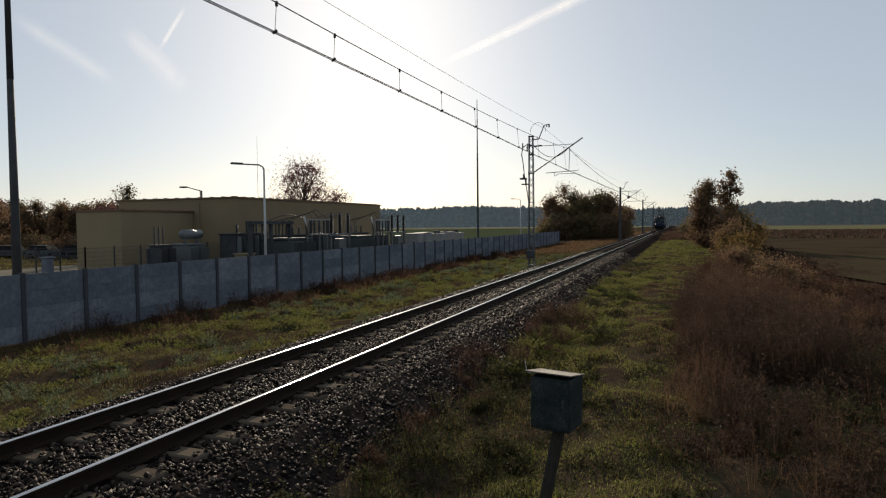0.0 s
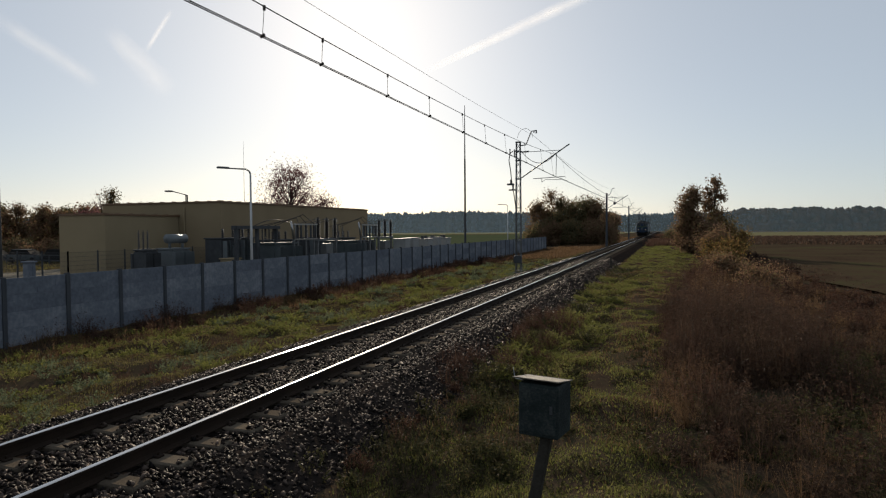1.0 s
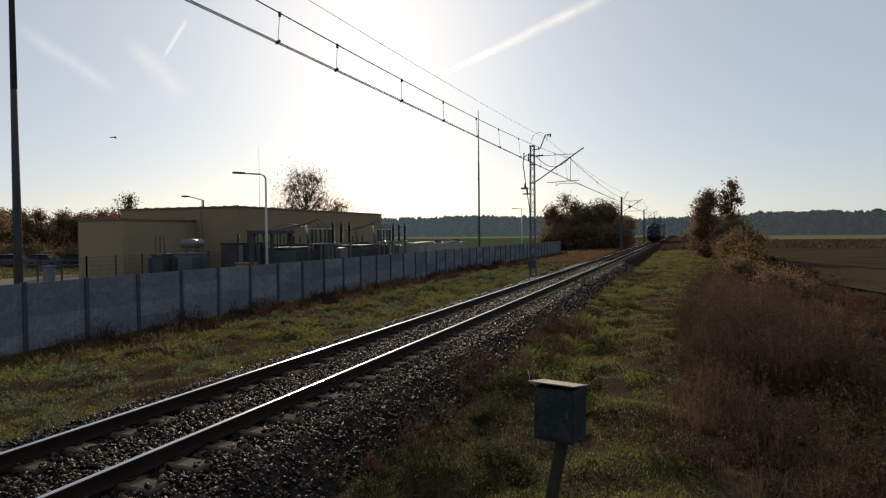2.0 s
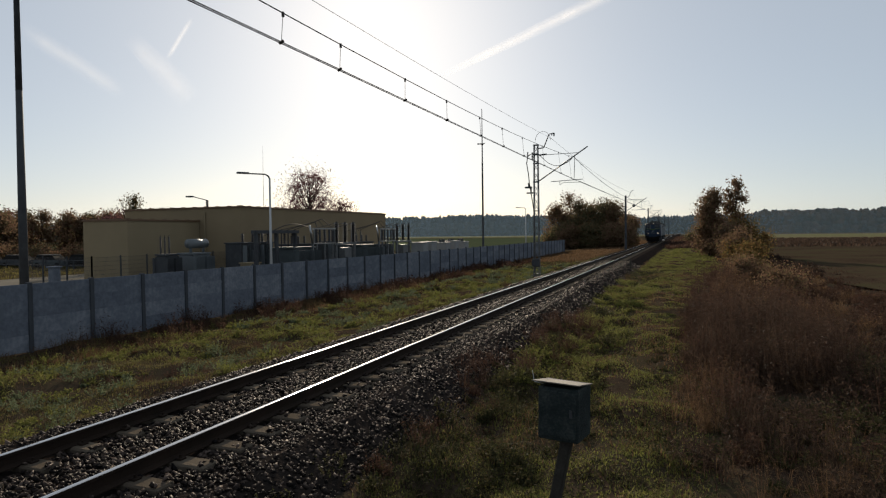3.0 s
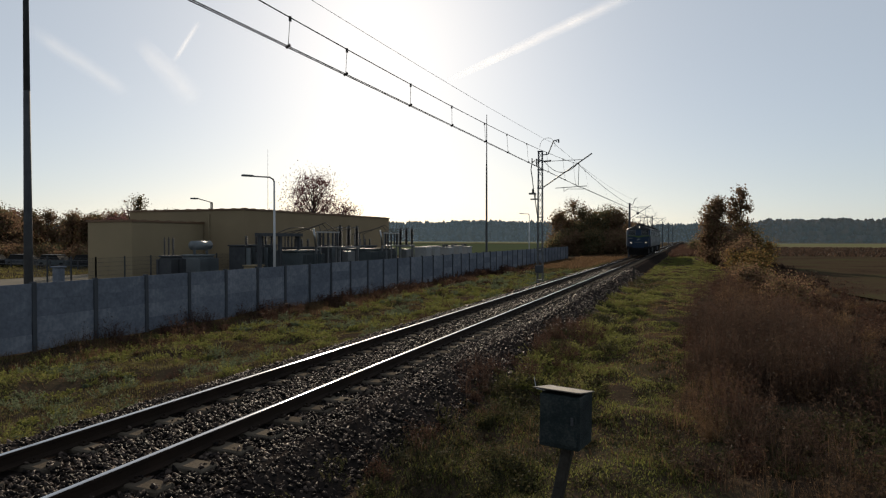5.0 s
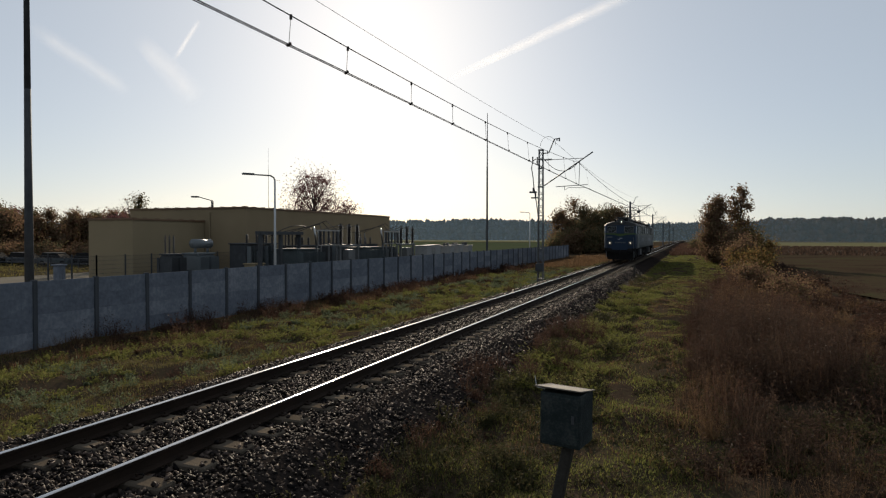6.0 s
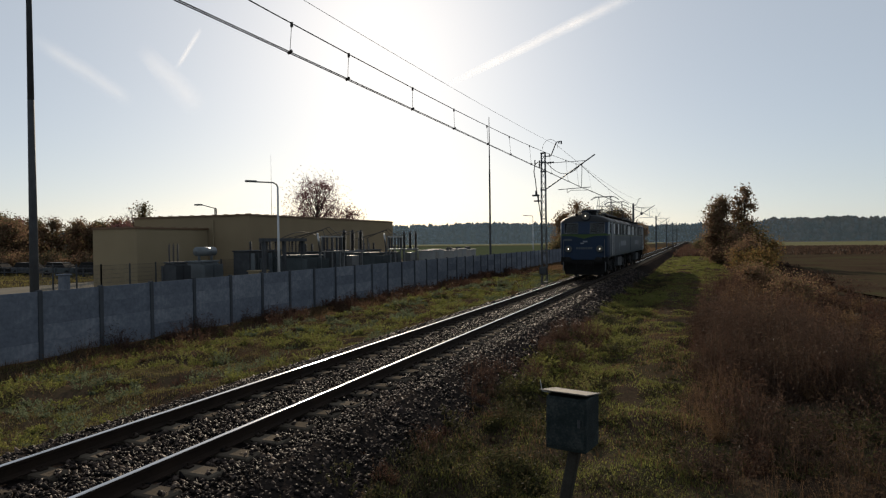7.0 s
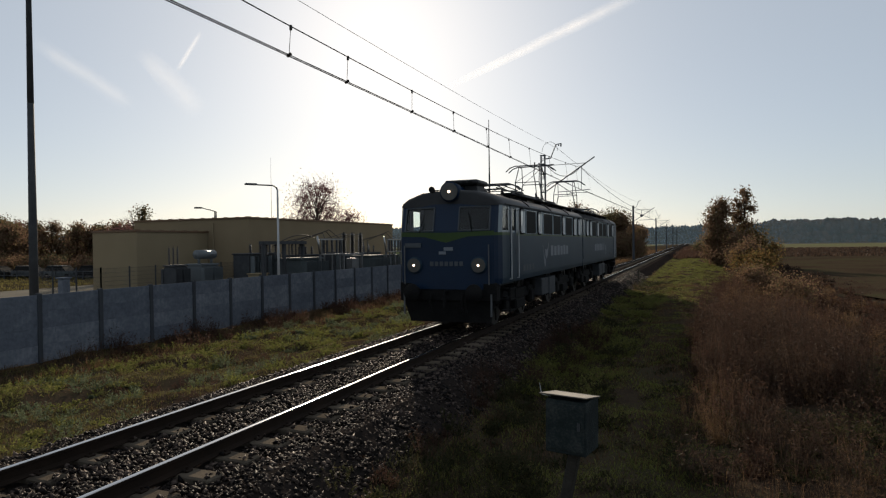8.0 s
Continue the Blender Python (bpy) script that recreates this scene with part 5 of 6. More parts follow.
def span(y0, y1, k):
    """One span of the overhead line: messenger, twin contact wires, droppers and feeder."""
    t = tagged(empty("overhead_line"), "dark catenary span with twin contact wires and droppers", "overhead wire", "overhead spans")
    n = 24
    side = -1 if k % 2 else 1  # the wires zigzag from mast to mast
    pts = lambda f: [f(j / n) for j in range(n + 1)]
    yy = lambda u: y0 + (y1 - y0) * u
    mess = lambda u: Vector((side * (0.48 - 0.93 * u), yy(u), 6.98 - 4 * 1.02 * u * (1 - u)))
    cont = lambda u: Vector((side * (0.226 - 0.514 * u), yy(u), 5.50 - 0.056 * u * (1 - u)))
    feed = lambda u: Vector((-1.95, yy(u), 8.30 - 4 * 0.53 * u * (1 - u)))
    thick = 1.0 if y0 < 30 else 1.5

    def wire(name, f, r, dx=0.0):
        part(name, sweep(bmesh.new(), [q + Vector((dx, 0, 0)) for q in pts(f)], r), M_WIRE, t)

    wire("messenger_wire", mess, 0.010 * thick)
    wire("contact_wire", cont, 0.009 * thick, -0.025)
    wire("contact_wire", cont, 0.009 * thick, 0.025)
    wire("feeder_wire", feed, 0.006 * thick)
    if k < 3:
        for u in DROPS if k == 0 else DROPS[::2]:
            bm = bmesh.new()
            a, b = mess(u), cont(u)
            tube(bm, a, b, 0.006 if k == 0 else 0.003, seg=4)
            tube(bm, a - Vector((0, 0, 0.06)), a + Vector((0, 0, 0.02)), 0.025, seg=5)
            tube(bm, b - Vector((0.04, 0, 0.01)), b + Vector((0.04, 0, 0.03)), 0.026, seg=5)
            part("dropper", bm, M_WIRE, t)


DROPS = [0.04, 0.11, 0.19, 0.27, 0.35, 0.42, 0.507, 0.5367, 0.5848, 0.630, 0.6797, 0.724, 0.775, 0.84, 0.91, 0.965]
for k, (a, b) in enumerate(zip(MASTS, MASTS[1:])):
    span(a, b, k)

# ---- trackside box and stakes ----
def trackside_box():
    t = tagged(empty("trackside_box", pose(5.245, 0.16, 0)), "worn dark green metal trackside box on a leaning post", "utility box")
    bm = bmesh.new()
    box(bm, -0.165, -0.15, 0.70, 0.165, 0.15, 1.115, 0.008)
    body = part("body", bm, M_BOX, t, at=pose(0, 0, 0, 0, 0.6, -10))
    bm = bmesh.new()
    box(bm, -0.15, -0.16, 0.73, 0.15, -0.151, 1.09, 0.004)
    part("door", bm, M_BOX, body, "dark green metal door")
    bm = bmesh.new()
    tube(bm, (0.11, -0.165, 0.90), (0.11, -0.165, 0.96), 0.012, seg=6)
    part("handle", bm, M_DARKSTEEL, body)
    bm = bmesh.new()
    box(bm, -0.20, -0.175, 0, 0.185, 0.175, 0.010, 0.003)
    part("lid", bm, M_LID, t, "weathered sheet lid, coloured paler for the reflected sky", at=pose(0, 0, 1.125, -9, 0.8, -10))
    bm = bmesh.new()
    tube(bm, (-0.235, 0.0, 1.12), (-0.25, 0.0, 1.21), 0.003, seg=4)
    tube(bm, (-0.235, 0.0, 1.12), (-0.15, 0.02, 1.10), 0.003, seg=4)
    part("wire_end", bm, M_WHITEPOLE, t, "stiff bright wire end")
    bm = bmesh.new()
    vs = bmesh.ops.create_cube(bm, size=1, matrix=Matrix.Diagonal((0.085, 0.085, 1.75, 1)))["verts"]
    bmesh.ops.bevel(bm, geom=list({e for v in vs for e in v.link_edges}), offset=0.012, segments=1, affect="EDGES")
    part("post", bm, M_CONCPOST, t, "old leaning concrete post", at=pose(-0.135, 0.02, -0.14, 0, 11.5, -10))


trackside_box()
for x, y, h in ((2.25, 43.5, 0.85), (2.3, 28.0, 0.35)):
    bm = bmesh.new()
    box(bm, -0.06, -0.06, -0.3, 0.06, 0.06, h, 0.015)
    tagged(part("marker_stake", bm, M_CONCPOST, at=pose(x, y, -0.62)), "short grey concrete marker stake beside the ballast", "marker post")


# ---- locomotive: one half of a twin electric engine, front at y = 0, body towards +y ----
LOCO_L = 12.95
M_PANE = material("dark_window_pane", [(0.004, 0.005, 0.006), (0.008, 0.009, 0.01)], 0.5, scale=2, fine=8, bump=0, spec=0.02)


def loco_section():
    t = tagged(empty("electric_locomotive"), "dark blue twin electric locomotive with pale window band", "locomotive", "coupled locomotive halves")
    prof = [(1.44, 1.26), (1.46, 1.4), (1.46, 2.54), (1.46, 2.62), (1.46, 2.68), (1.46, 3.32), (1.43, 3.40)]
    rings = [(0.0, 0.905), (0.12, 0.955), (0.30, 1.0), (0.86, 1.0), (1.10, 1.0), (1.60, 1.0), (1.75, 1.0), (LOCO_L, 1.0)]
    rake = lambda y, z: y + max(0.0, z - 2.66) * 0.24 * max(0.0, 1 - y / 0.45)
    bm = bmesh.new()
    for s in (-1, 1):
        g = [[bm.verts.new((s * x * k, rake(y, z), z)) for x, z in prof] for y, k in rings]
        for a in range(len(rings) - 1):
            for c in range(len(prof) - 1):
                if c == 4 and a in (2, 4):
                    continue  # cab side window and door window
                f = bm.faces.new((g[a][c], g[a + 1][c], g[a + 1][c + 1], g[a][c + 1]))
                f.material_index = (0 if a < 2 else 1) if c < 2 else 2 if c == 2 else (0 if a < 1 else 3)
    # rear wall
    f = bm.faces.new([bm.verts.new(c) for c in ((-1.44, LOCO_L, 1.26), (1.44, LOCO_L, 1.26), (1.46, LOCO_L, 3.4), (-1.46, LOCO_L, 3.4))])
    f = bm.faces.new([bm.verts.new(c) for c in ((-1.44, 0.1, 1.26), (1.44, 0.1, 1.26), (1.44, LOCO_L, 1.26), (-1.44, LOCO_L, 1.26))])
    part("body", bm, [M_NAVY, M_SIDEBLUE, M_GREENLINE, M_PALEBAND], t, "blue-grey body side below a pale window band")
    # front with its two windscreens as openings
    bm = bmesh.new()
    xs = [-1.32, -1.2, -0.36, 0.36, 1.2, 1.32]
    zs = [1.12, 1.55, 2.44, 2.68, 3.30, 3.42]
    bow = lambda x: 0.06 * (abs(x) / 1.32) ** 2
    g = [[bm.verts.new((x, rake(0, z) - 0.06 + bow(x), z)) for z in zs] for x in xs]
    for a in range(5):
        for c in range(5):
            if c == 3 and a in (1, 3):
                continue
            f = bm.faces.new((g[a][c], g[a + 1][c], g[a + 1][c + 1], g[a][c + 1]))
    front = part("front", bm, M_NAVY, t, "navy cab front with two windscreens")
    # lime stripe dipping to a V in the middle
    bm = bmesh.new()
    top = [(-1.325, 2.66), (-0.5, 2.64), (0.0, 2.62), (0.5, 2.64), (1.325, 2.66)]
    bot = [(-1.325, 2.54), (-0.62, 2.52), (0.0, 2.36), (0.62, 2.52), (1.325, 2.54)]
    v0 = [bm.verts.new((x, -0.066 + bow(x), z)) for x, z in top]
    v1 = [bm.verts.new((x, -0.066 + bow(x), z)) for x, z in bot]
    for k in range(4):
        bm.faces.new((v0[k], v0[k + 1], v1[k + 1], v1[k]))
    part("stripe", bm, M_GREENLINE, front, "lime green stripe with a V")
    for s in (-1, 1):
        bm = bmesh.new()
        x0, x1 = s * 0.36, s * 1.2
        q = [(x0, 2.68), (x1, 2.68), (x1, 3.30), (x0, 3.30)]
        bm.faces.new([bm.verts.new((x, rake(0, z) - 0.05 + bow(x), z)) for x, z in q])
        w = part("windscreen", bm, M_GLASS, front, "large windscreen")
        bm = bmesh.new()
        for k in range(4):
            (xa, za), (xb, zb) = q[k], q[(k + 1) % 4]
            tube(bm, (xa, rake(0, za) - 0.075 + bow(xa), za), (xb, rake(0, zb) - 0.075 + bow(xb), zb), 0.02, seg=6)
        part("windscreen_frame", bm, M_DECALDIM, front, "dull grey window surround")
        bm = bmesh.new()
        tube(bm, (s * 0.75, -0.09, 2.64), (s * 0.62, 0.02, 3.15), 0.012, seg=5)
        part("wiper", bm, M_BLACK, front)
        bm = bmesh.new()
        f = bm.faces.new([bm.verts.new((s * 1.45, y, z)) for y, z in ((0.29, 2.67), (0.87, 2.67), (0.87, 3.33), (0.36, 3.33))])
        part("cab_side_window", bm, M_GLASS, t, "clear cab side window")
    # dark cab inside
    bm = bmesh.new()
    box(bm, -1.4, 1.75, 1.2, 1.4, 1.85, 3.4)
    box(bm, -1.35, 0.15, 1.2, 1.35, 1.75, 1.9)
    box(bm, -1.1, 0.2, 1.9, 1.1, 0.75, 2.45, 0.03)
    for s in (-0.65, 0.65):
        box(bm, s - 0.2, 1.2, 1.9, s + 0.2, 1.4, 2.55, 0.05)
    part("cab_interior", bm, M_INTERIOR, t, "dark driver's desk and seats")
    # roof
    bm = bmesh.new()
    rp = [(-1.50, 3.36), (-1.44, 3.46), (-1.25, 3.60), (-0.8, 3.75), (0, 3.82), (0.8, 3.75), (1.25, 3.60), (1.44, 3.46), (1.50, 3.36)]
    rr = [(0.05, 0.90, -0.10), (0.16, 0.95, -0.03), (0.5, 1.0, 0.0), (LOCO_L, 1.0, 0.0)]
    g = [[bm.verts.new((x * k, y + 0.10 * (1 - (x / 1.5) ** 2) * -1 + 0.08 if y < 0.3 else y, z + (dz if abs(x) < 1.4 else dz * 0.3))) for x, z in rp] for y, k, dz in rr]
    for a in range(3):
        for c in range(8):
            bm.faces.new((g[a][c], g[a][c + 1], g[a + 1][c + 1], g[a + 1][c]))
    bm.faces.new(g[0])
    bm.faces.new(g[-1][::-1])
    roof = part("roof", bm, M_ROOF, t, "sooty grey arched roof", True)
    for y in (3.1, 6.3, 9.6):
        bm = bmesh.new()
        prev = None
        for x, z in rp:
            c = Vector((x * 1.003, y, z + 0.012))
            if prev:
                tube(bm, prev, c, 0.018, seg=5)
            prev = c
        part("roof_seam", bm, M_ROOF, roof)
    # top lamp, horns, roof air box
    bm = bmesh.new()
    tube(bm, (0.10, 0.0, 3.72), (0.10, 0.8, 3.72), 0.27, 0.22, 24)
    lamp = part("top_headlamp", bm, M_NAVY, t, "round top headlamp housing", True)
    bm = bmesh.new()
    tube(bm, (0.10, -0.03, 3.72), (0.10, 0.0, 3.72), 0.235, 0.235, 24)
    part("reflector", bm, M_REFLECTOR, lamp)
    bm = bmesh.new()
    tube(bm, (0.10, -0.06, 3.72), (0.10, -0.03, 3.72), 0.032, 0.032, 12)
    part("bulb", bm, M_HEADLAMP, lamp, "glowing lamp")
    bm = bmesh.new()
    tube(bm, (-0.44, 0.06, 3.80), (-0.44, 0.2, 3.79), 0.085, 0.05, 14)
    tube(bm, (-0.44, 0.18, 3.79), (-0.44, 0.7, 3.74), 0.03, 0.025, 8)
    tube(bm, (-0.44, 0.3, 3.78), (-0.1, 0.3, 3.80), 0.02, 0.02, 6)
    part("horn", bm, M_BLACK, t, "round roof horn beside the lamp")
    bm = bmesh.new()
    box(bm, -0.20, 0.75, 3.74, 0.62, 1.45, 3.96, 0.04)
    air = part("roof_air_unit", bm, M_ROOF, t, "grey air-conditioning box")
    part("air_unit_hood", box(bmesh.new(), -0.28, 0.58, 3.94, 0.70, 1.55, 4.08, 0.05), M_ROOF, air)
    for k in range(4):
        part("air_slot", box(bmesh.new(), -0.12 + 0.18 * k, 0.565, 3.98, 0.01 + 0.18 * k, 0.59, 4.04), M_BLACK, air)
    # headlights
    for s in (-1, 1):
        bm = bmesh.new()
        tube(bm, (s * 0.917, -0.10, 1.76), (s * 0.917, 0.1, 1.76), 0.22, 0.24, 24)
        h = part("headlight", bm, M_SIDEBLUE, t, "round headlight with a pale rim", True)
        bm = bmesh.new()
        tube(bm, (s * 0.917, -0.115, 1.76), (s * 0.917, -0.10, 1.76), 0.19, 0.19, 24)
        part("lens", bm, M_REFLECTOR, h)
        bm = bmesh.new()
        tube(bm, (s * 0.917, -0.14, 1.76), (s * 0.917, -0.115, 1.76), 0.027, 0.03, 14)
        part("bulb", bm, M_HEADLAMP, h, "glowing lamp")
        # buffers
        bm = bmesh.new()
        tube(bm, (s * 0.875, 0.05, 1.05), (s * 0.875, -0.35, 1.05), 0.13, 0.11, 14)
        b = part("buffer", bm, M_BLACK, t, "greasy black buffer", True)
        bm = bmesh.new()
        tube(bm, (s * 0.875, -0.35, 1.05), (s * 0.875, -0.40, 1.05), 0.235, 0.225, 20)
        part("buffer_plate", bm, M_BLACK, b, "round buffer plate", True)
        # grab rails beside the front and the cab door
        bm = bmesh.new()
        tube(bm, (s * 1.20, -0.09, 1.25), (s * 1.20, -0.09, 2.3), 0.016, seg=6)
        part("front_handrail", bm, M_STEEL, t)
        for y in (0.97, 1.74):
            bm = bmesh.new()
            tube(bm, (s * 1.52, y, 1.35), (s * 1.52, y, 3.25), 0.018, seg=6)
            for z in (1.35, 3.25):
                tube(bm, (s * 1.45, y, z), (s * 1.52, y, z), 0.015, seg=6)
            part("door_handrail", bm, M_WHITEPOLE, t, "pale door handrail")
        bm = bmesh.new()
        box(bm, s * 1.455, 1.04, 1.30, s * 1.475, 1.66, 2.62, 0.006)
        for y in (1.04, 1.60):
            box(bm, s * 1.455, y, 2.62, s * 1.475, y + 0.06, 3.36, 0.006)
        box(bm, s * 1.455, 1.10, 3.28, s * 1.475, 1.60, 3.36, 0.006)
        d = part("cab_door", bm, M_SIDEBLUE, t, "blue-grey cab door")
        bm = bmesh.new()
        bm.faces.new([bm.verts.new((s * 1.458, y, z)) for y, z in ((1.09, 2.63), (1.61, 2.63), (1.61, 3.30), (1.09, 3.30))])
        part("door_window", bm, M_GLASS, d, "clear window")
        part("door_handle", tube(bmesh.new(), (s * 1.485, 1.58, 2.0), (s * 1.485, 1.58, 2.16), 0.012, seg=6), M_STEEL, d)
        # side windows
        for y0, y1, z0 in ((2.78, 4.02, 2.60), (5.12, 6.52, 2.60), (6.66, 8.04, 2.60), (8.98, 10.36, 2.60)):
            bm = bmesh.new()
            box(bm, s * 1.45, y0, z0, s * 1.472, y1, 3.3, 0.004)
            w = part("side_window", bm, M_PANE, t, "dark side window")
            bm = bmesh.new()
            for a, b2 in (((y0, z0), (y1, z0)), ((y1, z0), (y1, 3.3)), ((y1, 3.3), (y0, 3.3)), ((y0, 3.3), (y0, z0))):
                tube(bm, (s * 1.468, *a), (s * 1.468, *b2), 0.016, seg=6)
            part("window_frame", bm, M_PALEBAND, w, "dull metal frame")
        # narrow capsule windows, coloured pale for the sky they reflect
        for y0, y1 in ((2.06, 2.56), (4.27, 4.76), (8.26, 8.72), (10.62, 11.14), (11.7, 12.2)):
            bm = bmesh.new()
            box(bm, s * 1.455, y0 + 0.03, 2.62, s * 1.470, y1 - 0.03, 3.30, 0.05)
            v = part("vent_panel", bm, M_PALEPANE, t, "narrow side window with reflected sky put into its pale colour")
            r = 0.13
            loop = []
            for cy, cz, a0 in ((y1 - r, 3.32 - r, 0), (y0 + r, 3.32 - r, 90), (y0 + r, 2.60 + r, 180), (y1 - r, 2.60 + r, 270)):
                loop += [(s * 1.472, cy + r * math.cos(radians(a0 + q)), cz + r * math.sin(radians(a0 + q))) for q in (0, 30, 60, 90)]
            part("capsule_frame", sweep(bmesh.new(), loop + [loop[0]], 0.028), M_BLACK, v, "black rounded rubber frame")
        # faded emblem and bars for the lettering
        bm = bmesh.new()
        for lift, y0, y1 in ((1.66, 5.42, 5.02), (2.02, 5.36, 5.92)):  # two bent strokes
            stroke = []
            for k in range(9):
                u = k / 8
                stroke.append((y0 + (y1 - y0) * u, lift + (0.62 if lift < 2 else 0.30) * u - 0.22 * math.sin(math.pi * u), 0.05 + 0.10 * math.sin(math.pi * min(1, u + 0.15))))
            for (ya, za, wa), (yb, zb, wb) in zip(stroke, stroke[1:]):
                bm.faces.new([bm.verts.new((s * 1.466, *c)) for c in ((ya, za - wa), (yb, zb - wb), (yb, zb + wb), (ya, za + wa))])
        bmesh.ops.remove_doubles(bm, verts=bm.verts, dist=0.002)
        part("emblem", bm, M_DECAL, t, "faded white swooping emblem shape")
        for k in range(6):
            part("lettering_bar", box(bmesh.new(), s * 1.462, 6.25 + 0.56 * k, 1.86, s * 1.468, 6.66 + 0.56 * k, 2.22 - 0.03 * (k % 2)), M_DECAL, t, "faded pale lettering bar")
        for k in range(4):
            part("number_bar", box(bmesh.new(), s * 1.462, 2.4 + 0.36 * k, 1.5, s * 1.468, 2.66 + 0.36 * k, 1.68), M_DECALDIM, t, "faded pale number bar")
        # steps below the door
        bm = bmesh.new()
        for z in (0.45, 0.75, 1.05):
            box(bm, s * 1.15, 1.06, z, s * 1.45, 1.62, z + 0.03)
        for y in (1.06, 1.62):
            tube(bm, (s * 1.43, y, 0.45), (s * 1.43, y, 1.15), 0.015, seg=5)
        part("steps", bm, M_BLACK, t, "black cab steps")
        # underframe boxes
        for y0, y1, z0 in ((5.2, 6.2, 0.55), (6.35, 7.35, 0.5)):
            bm = bmesh.new()
            box(bm, s * 0.9, y0, z0, s * 1.38, y1, 1.12, 0.03)
            part("underframe_box", bm, M_DARKSTEEL, t, "dark grey battery box")
    # emblem and lettering bars on the front
    bm = bmesh.new()
    box(bm, -0.2, -0.07, 2.05, 0.0, -0.064, 2.13)
    box(bm, -0.06, -0.07, 2.15, 0.2, -0.064, 2.24)
    part("front_emblem", bm, M_DECAL, front, "small pale emblem shape")
    for k in range(7):
        part("lettering_bar", box(bmesh.new(), -0.46 + 0.14 * k, -0.07, 1.74, -0.36 + 0.14 * k, -0.064, 1.86), M_DECALDIM, front, "dull pale lettering bar")
    bm = bmesh.new()
    box(bm, -1.2, -0.068, 2.24, -0.72, -0.05, 2.36)
    part("number_bar", bm, M_DECALDIM, front, "dull pale number bar")
    # buffer beam, plough, coupling, hoses
    bm = bmesh.new()
    box(bm, -1.38, -0.02, 0.8, 1.38, 0.35, 1.3, 0.03)
    beam = part("buffer_beam", bm, M_BLACK, t, "black buffer beam")
    bm = bmesh.new()
    vs = [bm.verts.new(c) for c in ((-1.3, 0.05, 0.82), (1.3, 0.05, 0.82), (1.15, 0.18, 0.22), (-1.15, 0.18, 0.22), (-1.3, 0.1, 0.82), (1.3, 0.1, 0.82), (1.15, 0.23, 0.22), (-1.15, 0.23, 0.22))]
    for f in ((0, 1, 2, 3), (4, 7, 6, 5), (0, 4, 5, 1), (3, 2, 6, 7), (0, 3, 7, 4), (1, 5, 6, 2)):
        bm.faces.new([vs[k] for k in f])
    part("rail_guard", bm, M_BLACK, t, "black rail guard plate")
    bm = bmesh.new()
    tube(bm, (0, -0.02, 1.05), (0, -0.22, 1.05), 0.05)
    tube(bm, (0, -0.22, 1.05), (0, -0.25, 0.65), 0.035)
    tube(bm, (-0.06, -0.22, 0.85), (0.06, -0.22, 0.85), 0.05)
    part("screw_coupling", bm, M_BLACK, beam, "hanging screw coupling")
    for x in (-0.45, 0.45, 0.55):
        bm = bmesh.new()
        tube(bm, (x, -0.02, 1.0), (x, -0.14, 0.8), 0.025)
        tube(bm, (x, -0.14, 0.8), (x + 0.03, -0.1, 0.5), 0.025)
        part("air_hose", bm, M_BLACK, beam)
    # bogies
    wheels = []
    for yc in (3.1, 10.2):
        bm = bmesh.new()
        for s in (-1, 1):
            box(bm, s * 0.95, yc - 2.2, 0.62, s * 1.12, yc + 2.2, 0.95, 0.04)
            for dy in (-1.5, 1.5):
                box(bm, s * 1.0, yc + dy - 0.22, 0.42, s * 1.22, yc + dy + 0.22, 0.82, 0.05)
                tube(bm, (s * 1.1, yc + dy - 0.4, 0.8), (s * 1.1, yc + dy - 0.4, 1.1), 0.09, seg=8)
                tube(bm, (s * 1.1, yc + dy + 0.4, 0.8), (s * 1.1, yc + dy + 0.4, 1.1), 0.09, seg=8)
            box(bm, s * 1.0, yc - 0.5, 0.35, s * 1.2, yc + 0.5, 0.65, 0.04)
        box(bm, -1.0, yc - 0.4, 0.5, 1.0, yc + 0.4, 1.0, 0.03)
        part("bogie_frame", bm, M_BLACK, t, "greasy black bogie frame")
        for dy in (-1.5, 1.5):
            bm = bmesh.new()
            tube(bm, (-0.9, 0, 0), (0.9, 0, 0), 0.085, seg=10)
            for s in (-1, 1):
                tube(bm, (s * 0.69, 0, 0), (s * 0.82, 0, 0), 0.62, 0.61, 28)
                tube(bm, (s * 0.66, 0, 0), (s * 0.69, 0, 0), 0.65, 0.65, 28)
                for k in range(6):
                    a = math.pi * k / 3
                    tube(bm, (s * 0.825, 0.15 * math.cos(a), 0.15 * math.sin(a)), (s * 0.825, 0.5 * math.cos(a), 0.5 * math.sin(a)), 0.035, seg=5)
            w = part("wheelset", bm, M_WHEEL, t, "worn steel wheelset", at=pose(0, yc + dy, 0.62))
            wheels.append(w)
    bm = bmesh.new()
    box(bm, -0.8, 4.9, 0.45, 0.8, 8.0, 1.12, 0.04)
    part("underframe", bm, M_BLACK, t, "dark underframe equipment")
    bm = bmesh.new()
    box(bm, -0.7, LOCO_L, 1.2, 0.7, LOCO_L + 0.10, 3.2, 0.03)
    part("gangway_bellows", bm, M_BLACK, t, "black gangway bellows")
    # roof gear
    bm = bmesh.new()
    box(bm, -0.55, 6.3, 3.75, 0.55, 8.2, 4.05, 0.08)
    part("resistor_hood", bm, M_ROOF, t, "sooty resistor hood")
    bm = bmesh.new()
    box(bm, -0.4, 11.0, 3.75, 0.4, 12.0, 3.98, 0.05)
    part("roof_locker", bm, M_ROOF, t)
    for x in (-0.62, 0.62):
        for y in (3.2, 4.3, 5.6, 8.4, 10.4):
            bm = bmesh.new()
            insulator(bm, x, y, 3.74, 0.24, 0.06, 4)
